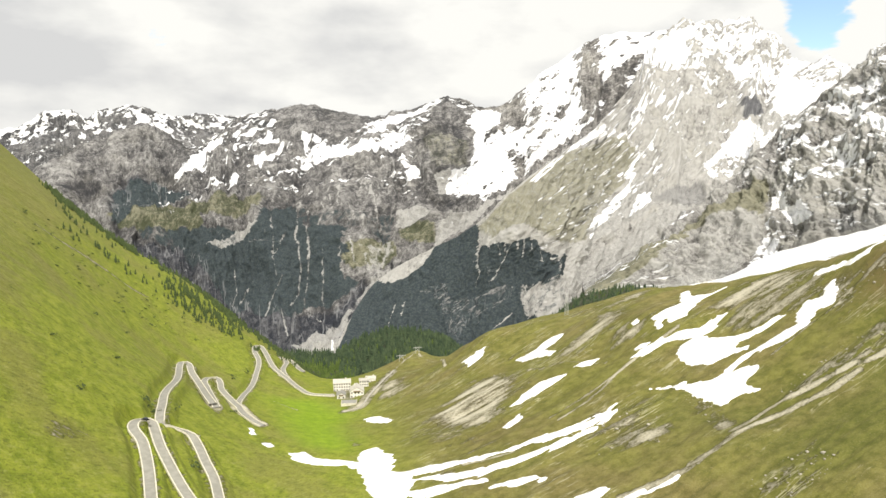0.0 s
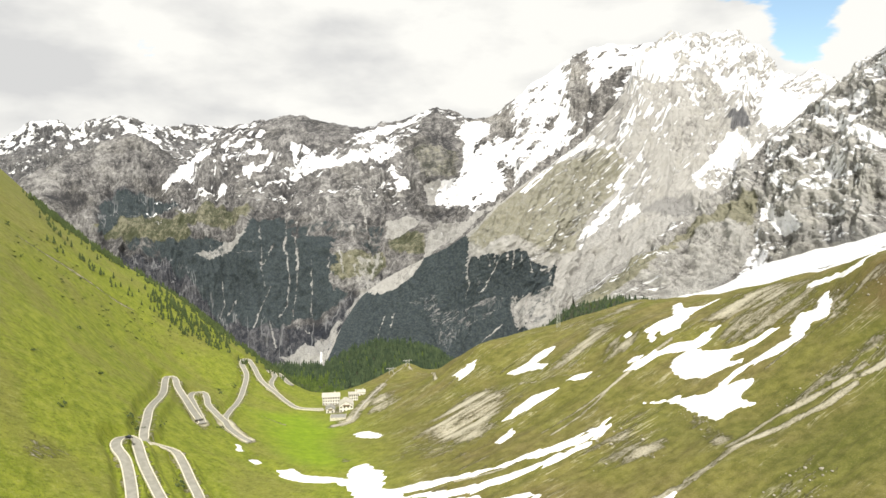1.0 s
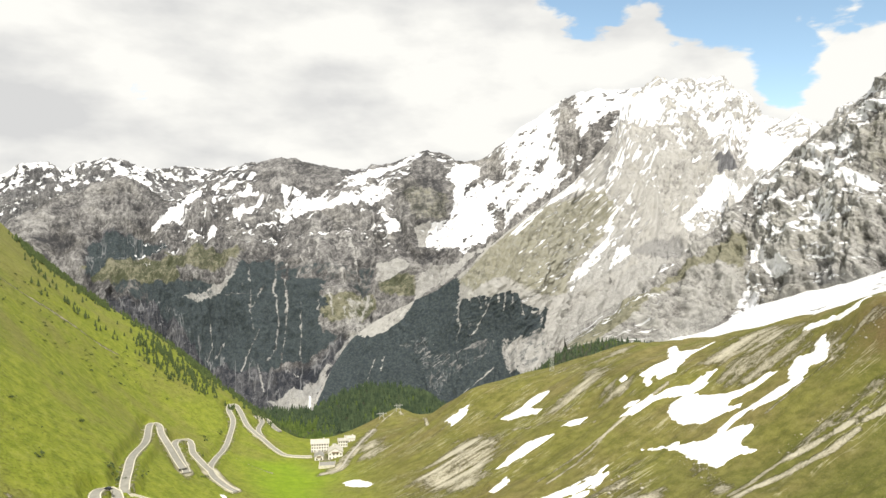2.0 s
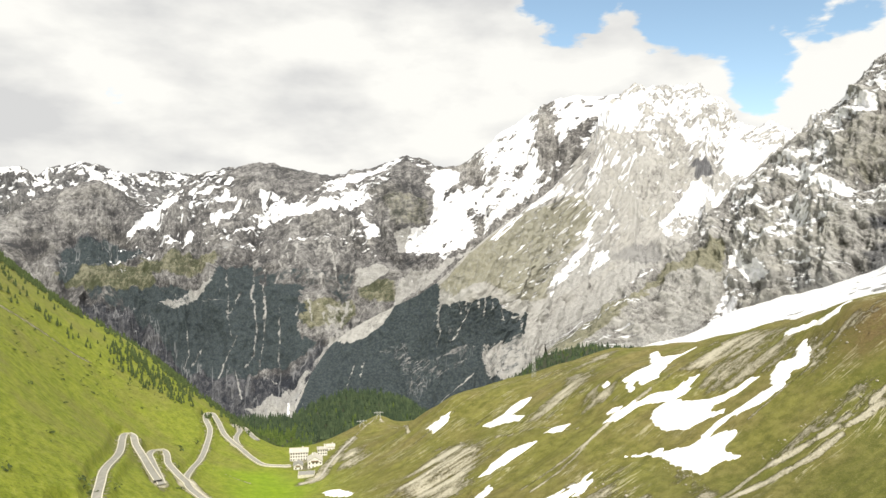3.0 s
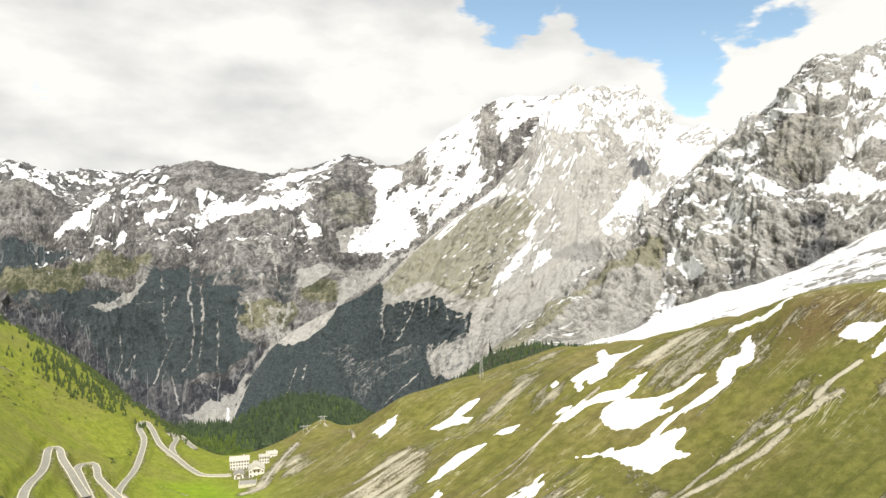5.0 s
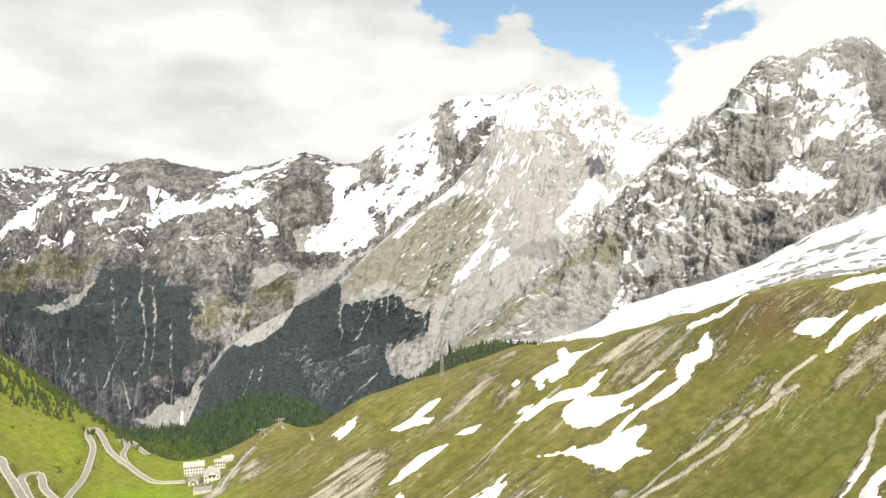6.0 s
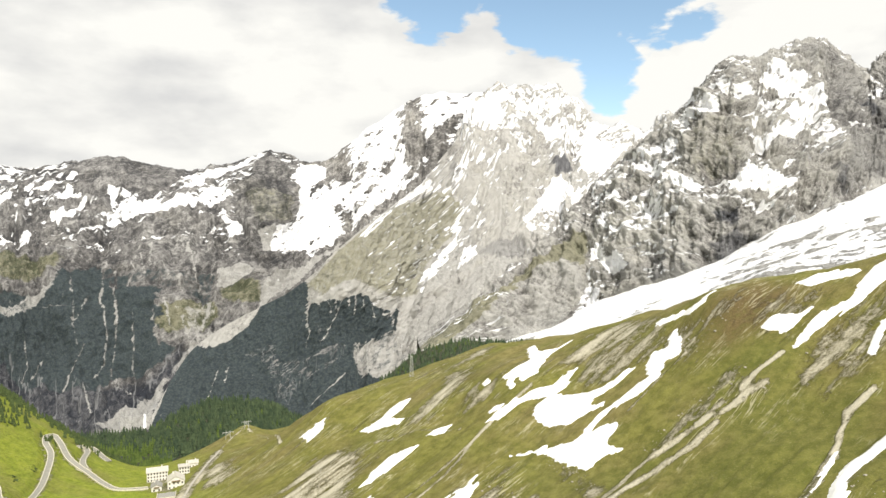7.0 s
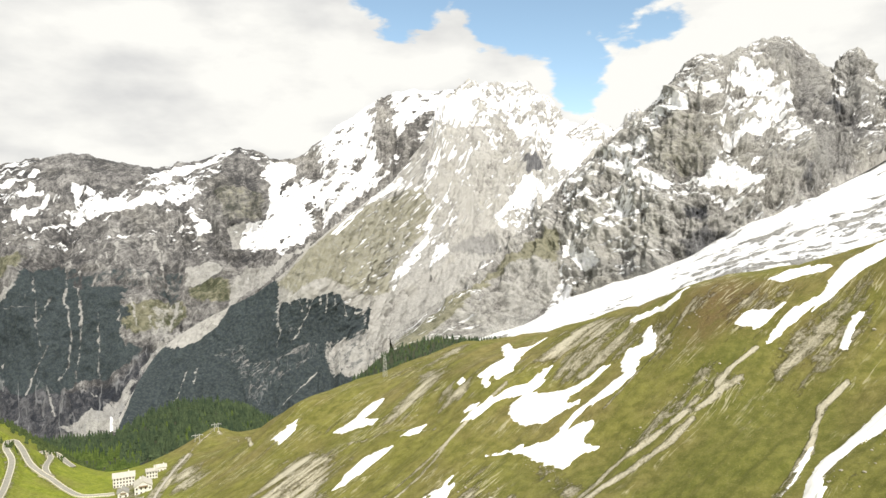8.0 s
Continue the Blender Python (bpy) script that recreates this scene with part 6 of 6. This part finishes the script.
woodland("larch_wood", "light green larch wood on the lower hillside", on_sheet(HILL, 900, RND, lambda u, v, r: (u < 0.42 and 0.05 < v < 0.75) or (u < 0.9 and v > 0.3 and r.random() < 0.10)), 7, 13, LARCH)
woodland("forest", "dark conifer forest on the slope behind the rim", on_sheet(SLOPE, 900, RND, lambda u, v, r: True), 7, 12, HILL_NEEDLES)
woodland("larch_wood", "light green scrub among the dark conifers", on_sheet(SLOPE, 260, RND, lambda u, v, r: u > 0.3), 4, 8, LARCH)


# ---- shrubs ----
def shrub_mesh(rnd):
    """A low spreading clump of many small leafy tufts."""
    verts, faces = [], []
    for _ in range(42):
        a, r = rnd.uniform(0, 6.28), 2.0 * math.sqrt(rnd.random())
        x, y, z = r * math.cos(a), 0.8 * r * math.sin(a), rnd.uniform(0.1, 1.3) * (1 - 0.35 * r)
        s = rnd.uniform(0.25, 0.55)
        n = len(verts)
        for _ in range(4):
            verts.append((x + rnd.uniform(-s, s), y + rnd.uniform(-s, s), z + rnd.uniform(-0.6 * s, s)))
        faces += [(n, n + 1, n + 2), (n, n + 2, n + 3), (n, n + 3, n + 1), (n + 1, n + 3, n + 2)]
    return verts, faces


SHRUBS = [(-168, 392), (-166, 392), (-163, 391), (-150, 490), (-158, 406), (-189, 622), (-174, 562), (-130, 355), (-190, 665), (-233, 511), (-257, 686), (-170, 392), (-194, 632), (-197, 415), (-181, 343), (-208, 367), (-240, 479)]
bush = mesh_object("shrub", *shrub_mesh(RND), NEEDLES)
tagged(bush, "dark low dwarf pine shrub on the grassy slope", "shrub", "shrubs on the slope")
for n, (x, y) in enumerate(SHRUBS):
    m = Matrix.LocRotScale((x, y, float(settle(x, y)[0]) - 0.1), Euler((0, -0.4, RND.uniform(0, 6.28))), Vector((1, 1, 1)) * RND.uniform(1.2, 2.1))
    if n:
        copy_thing(bush, m).scale = m.to_scale()
    else:
        bush.matrix_basis = m
SCRUB = [(-348, 573), (-335, 601), (-316, 630), (-292, 665), (-263, 700), (-230, 735), (-205, 710), (-238, 659), (-250, 588), (-264, 523), (-285, 496), (-305, 497)]
MEADOW = [(-248, 397), (-209, 405), (-197, 435), (-169, 352), (-149, 263), (-155, 241)]
for outline, count, small, large in ((SCRUB, 100, 0.5, 1.3), (MEADOW, 24, 0.3, 0.6)):
    q = np.asarray(outline)
    while count:
        x, y = RND.uniform(*sorted((q[:, 0].min(), q[:, 0].max()))), RND.uniform(q[:, 1].min(), q[:, 1].max())
        if float(inside(np.array(x), np.array(y), q)) > 0:
            m = Matrix.LocRotScale((x, y, float(settle(x, y)[0]) - 0.1), Euler((0, -0.4, RND.uniform(0, 6.28))), Vector((1, 1, 1)) * RND.uniform(small, large))
            copy_thing(bush, m).scale = m.to_scale()
            count -= 1


# ---- boulders ----
def boulders(outlines, count):
    rnd = random.Random(9)
    bm = bmesh.new()
    bmesh.ops.create_icosphere(bm, subdivisions=1, radius=1.0)
    base = [v.co.copy() for v in bm.verts]
    tris = [tuple(v.index for v in f.verts) for f in bm.faces]
    bm.free()
    spots = []
    while len(spots) < count:
        q = np.asarray(rnd.choice(outlines))
        x, y = rnd.uniform(q[:, 0].min(), q[:, 0].max()), rnd.uniform(q[:, 1].min(), q[:, 1].max())
        if float(inside(np.array(x), np.array(y), q)) > -6:
            spots.append((x, y))
    level = settle([p[0] for p in spots], [p[1] for p in spots])
    verts, faces = [], []
    for (x, y), z in zip(spots, level):
        s = 0.22 + 0.8 * rnd.random() ** 5
        n = len(verts)
        sx, sy, sz = s * rnd.uniform(0.7, 1.3), s * rnd.uniform(0.7, 1.3), s * rnd.uniform(0.5, 0.9)
        verts += [(x + c.x * sx * rnd.uniform(0.8, 1.2), y + c.y * sy * rnd.uniform(0.8, 1.2), z + 0.2 * s + c.z * sz) for c in base]
        faces += [tuple(i + n for i in t) for t in tris]
    tagged(mesh_object("boulders", verts, faces, GRAVEL), "pale boulders and stones strewn over the bare slope", "boulders", kind="stuff")


boulders([outline for much, outline in BARE[:10]], 600)


# ---- the inn below the pass ----
def box_mesh(bm, x0, x1, y0, y1, z0, z1):
    v = [bm.verts.new((x, y, z)) for z in (z0, z1) for x, y in ((x0, y0), (x1, y0), (x1, y1), (x0, y1))]
    for f in ((3, 2, 1, 0), (4, 5, 6, 7), (0, 1, 5, 4), (1, 2, 6, 5), (2, 3, 7, 6), (3, 0, 4, 7)):
        bm.faces.new([v[i] for i in f])


def house_window(home, spot, turn):
    """A framed window set into a wall."""
    win = tagged(new("window"), "")
    win.parent = home
    win.matrix_local = pose(*spot, 0, 0, turn)
    bm = bmesh.new()
    for a, b, c, e in ((-0.62, 0.62, -0.1, 0.0), (-0.62, 0.62, 1.35, 1.45), (-0.62, -0.5, 0.0, 1.35), (0.5, 0.62, 0.0, 1.35)):
        box_mesh(bm, a, b, -0.09, 0.09, c, e)
    part("frame", bm, WOOD, win)
    bm = bmesh.new()
    box_mesh(bm, -0.5, 0.5, -0.03, 0.03, 0.0, 1.35)
    part("pane", bm, GLASS, win)


def house(name, label, spot, size, turn, roof, floors, bays, roof_material, lift=0.0, gable_bays=0):
    """A rendered house: walls on a plinth, a pitched or flat roof with overhang, framed windows on the long fronts."""
    w, d, h = size
    x, y = spot
    base = float(settle([x - w / 3, x + w / 3, x], [y, y, y - d / 3]).min()) + lift
    home = tagged(new(name), label, "building", "buildings of the mountain inn")
    home.matrix_basis = pose(x, y, base, 0, 0, turn)
    bm = bmesh.new()
    box_mesh(bm, -w / 2, w / 2, -d / 2, d / 2, -3.0, h)
    if roof == "gable":
        ends = [[bm.verts.new((sx * w / 2, sy * d / 2, h)) for sy in (-1, 1)] + [bm.verts.new((sx * w / 2, 0, h + d * 0.30))] for sx in (-1, 1)]
        for tri in ends:
            bm.faces.new(tri)
    part("wall", bm, PLASTER, home)
    bm = bmesh.new()
    o = 0.6
    if roof == "gable":
        rise, slab = d * 0.30 * (1 + 2 * o / d), 0.28
        for s in (-1, 1):
            low, top = (s * (d / 2 + o), h - o * 0.6), (0, h - o * 0.6 + rise)
            v = [bm.verts.new((sx * (w / 2 + o), yy, zz + up)) for up in (0, slab) for sx, (yy, zz) in ((-1, low), (1, low), (1, top), (-1, top))]
            for f in ((0, 1, 2, 3), (4, 5, 6, 7), (0, 1, 5, 4), (1, 2, 6, 5), (2, 3, 7, 6), (3, 0, 4, 7)):
                bm.faces.new([v[i] for i in f])
    else:
        box_mesh(bm, -w / 2 - o, w / 2 + o, -d / 2 - o, d / 2 + o, h, h + 0.35)
        box_mesh(bm, -w / 2 + 0.5, -w / 2 + 1.3, 0, 0.9, h + 0.35, h + 1.3)
    part("roof", bm, roof_material, home)
    for fl in range(floors):
        z = 0.9 + fl * (h / floors)
        for front in (-1, 1):
            for k in range(bays):
                house_window(home, (-w / 2 + w * (k + 0.5) / bays, front * d / 2, z), 0)
        for k in range(gable_bays):
            house_window(home, (-w / 2, -d / 2 + d * (k + 0.5) / gable_bays, z), 90)
    if gable_bays:
        bm = bmesh.new()
        box_mesh(bm, -w / 2 - 1.1, -w / 2, -d * 0.26, d * 0.26, h - 0.5, h - 0.3)
        box_mesh(bm, -w / 2 - 1.1, -w / 2 - 1.0, -d * 0.26, d * 0.26, h - 0.3, h + 0.6)
        part("balcony", bm, WOOD, home, "dark wooden gable balcony")
    bm = bmesh.new()
    box_mesh(bm, w * 0.2, w * 0.2 + 0.8, d * 0.12, d * 0.12 + 0.8, h, h + d * 0.30 + 1.0)
    part("chimney", bm, PLASTER, home)
    bm = bmesh.new()
    box_mesh(bm, -0.55, 0.55, -d / 2 - 0.06, -d / 2 + 0.1, 0.0, 2.1)
    part("door", bm, WOOD, home)
    return home


house("hotel", "white mountain hotel with rows of windows and pale roof", (-103, 704), (17, 10, 8.4), 8, "gable", 3, 7, ROOFING, 0.5)
house("house", "white house with a dark balcony in its gable", (-83, 664), (14, 13, 6.8), 98, "gable", 2, 4, ROOFING, 0.3, 4)
house("house", "tall white flat-roofed wing uphill of the hotel", (-81, 706), (9, 9, 8.2), 8, "flat", 3, 4, ROOFING)
house("house", "small pale house above the hotel", (-76, 733), (8.5, 6.5, 4.6), 8, "gable", 1, 3, ROOFING)
house("annex", "low annex with grey sheet roof beside the road", (-98, 664), (11, 8, 4.0), 98, "gable", 1, 3, GREY_ROOF, 0.0, 2)
TX, TY = -86, 630
terrace = tagged(new("terrace"), "pale paved terrace on a retaining wall below the hotel", "terrace")
terrace.matrix_basis = pose(TX, TY, float(settle(TX, TY)[0]), 0, 0, 5)
bm = bmesh.new()
box_mesh(bm, -7, 7, -7, 7, -4, 1.9)
part("retaining_wall", bm, WALL_STONE, terrace)
bm = bmesh.new()
box_mesh(bm, -6.6, 6.6, -6.6, 6.6, 1.9, 2.0)
part("paving", bm, GREY_ROOF, terrace, "grey paving")
for x0, x1, y0, y1 in ((-7, 7, -7, -6.7), (-7, -6.7, -6.7, 7), (6.7, 7, -6.7, 7)):
    bm = bmesh.new()
    box_mesh(bm, x0, x1, y0, y1, 2.0, 2.9)
    part("parapet", bm, WALL_STONE, terrace)


# ---- power line frames and mast ----
def beam(bm, a, b, r):
    """A square bar from a to b."""
    a, b = Vector(a), Vector(b)
    d = (b - a).normalized()
    s = d.cross(Vector((0.3, 1, 0.2))).normalized() * r
    t = d.cross(s).normalized() * r
    v = [bm.verts.new(p + q) for p in (a, b) for q in (s + t, s - t, -s - t, -s + t)]
    for f in ((0, 1, 2, 3), (7, 6, 5, 4), (0, 4, 5, 1), (1, 5, 6, 2), (2, 6, 7, 3), (3, 7, 4, 0)):
        bm.faces.new([v[i] for i in f])


def power_frame(spot, tall, span, label):
    x, y = spot
    frame_ob = tagged(new("power_pylon"), label, "pylon", "power line pylons")
    frame_ob.matrix_basis = pose(x, y, float(settle(x, y)[0]), 0, 0, 12)
    for sx in (-0.22, 0.22):
        bm = bmesh.new()
        beam(bm, (sx * span, 0, -1), (sx * span * 0.8, 0, tall), 0.16)
        part("leg", bm, STEEL, frame_ob)
    bm = bmesh.new()
    beam(bm, (-span / 2, 0, tall * 0.82), (span / 2, 0, tall * 0.82), 0.16)
    part("crossarm", bm, STEEL, frame_ob)
    for s in (-1, 1):
        bm = bmesh.new()
        beam(bm, (s * 0.22 * span, 0, tall * 0.3), (-s * 0.2 * span, 0, tall * 0.8), 0.09)
        part("brace", bm, STEEL, frame_ob)
    for sx in (-0.48, 0, 0.48):
        bm = bmesh.new()
        beam(bm, (sx * span, 0, tall * 0.82), (sx * span, 0, tall * 0.82 - 1.2), 0.12)
        part("insulator", bm, STEEL, frame_ob)


KNOLL_TOP = [(-30, 814), (-48, 798)]
power_frame(KNOLL_TOP[0], 9.0, 10.0, "steel power line pylon with crossarm on the grassy knoll")
power_frame(KNOLL_TOP[1], 8.0, 11.0, "low steel power line frame beside the track")

MX, MY = 117, 659
mast = tagged(new("lattice_mast"), "slender pale lattice mast standing on the rim", "mast")
mast.matrix_basis = pose(MX, MY, float(settle(MX, MY)[0]), 0, 0, 10)
for sx in (-1, 1):
    for sy in (-1, 1):
        bm = bmesh.new()
        beam(bm, (sx * 1.6, sy * 1.6, -1), (sx * 0.7, sy * 0.7, 19), 0.10)
        part("leg", bm, STEEL, mast)
for k in range(10):
    w0, w1 = 1.6 - 0.09 * k, 1.6 - 0.09 * (k + 1)
    bm = bmesh.new()
    for sy in (-1, 1):
        s = 1 if k % 2 else -1
        beam(bm, (-s * w0, sy * w0, 1.9 * k), (s * w1, sy * w1, 1.9 * (k + 1)), 0.05)
    part("brace", bm, STEEL, mast)


# ---- car ----
def car(spot, turn):
    x, y = spot
    ob = tagged(new("car"), "dark small car driving round the road bend", "car")
    ob.matrix_basis = pose(x, y, float(settle(x, y)[0]) + 0.72, 0, 0, turn)
    bm = bmesh.new()
    box_mesh(bm, -2.1, 2.1, -0.85, 0.85, 0.3, 0.85)
    bmesh.ops.bevel(bm, geom=bm.edges[:], offset=0.15, segments=2, affect="EDGES")
    part("body", bm, PAINT, ob)
    bm = bmesh.new()
    box_mesh(bm, -1.3, 1.0, -0.72, 0.72, 0.85, 1.45)
    for v in bm.verts:
        if v.co.z > 1:
            v.co.x *= 0.72
            v.co.y *= 0.85
    part("cabin", bm, GLASS, ob)
    for sx in (-1.3, 1.3):
        for sy in (-0.8, 0.8):
            bm = bmesh.new()
            bmesh.ops.create_cone(bm, cap_ends=True, segments=14, radius1=0.33, radius2=0.33, depth=0.22, matrix=pose(sx, sy, 0.33, 90, 0, 0))
            part("wheel", bm, RUBBER, ob)


car((-156, 360), 160)
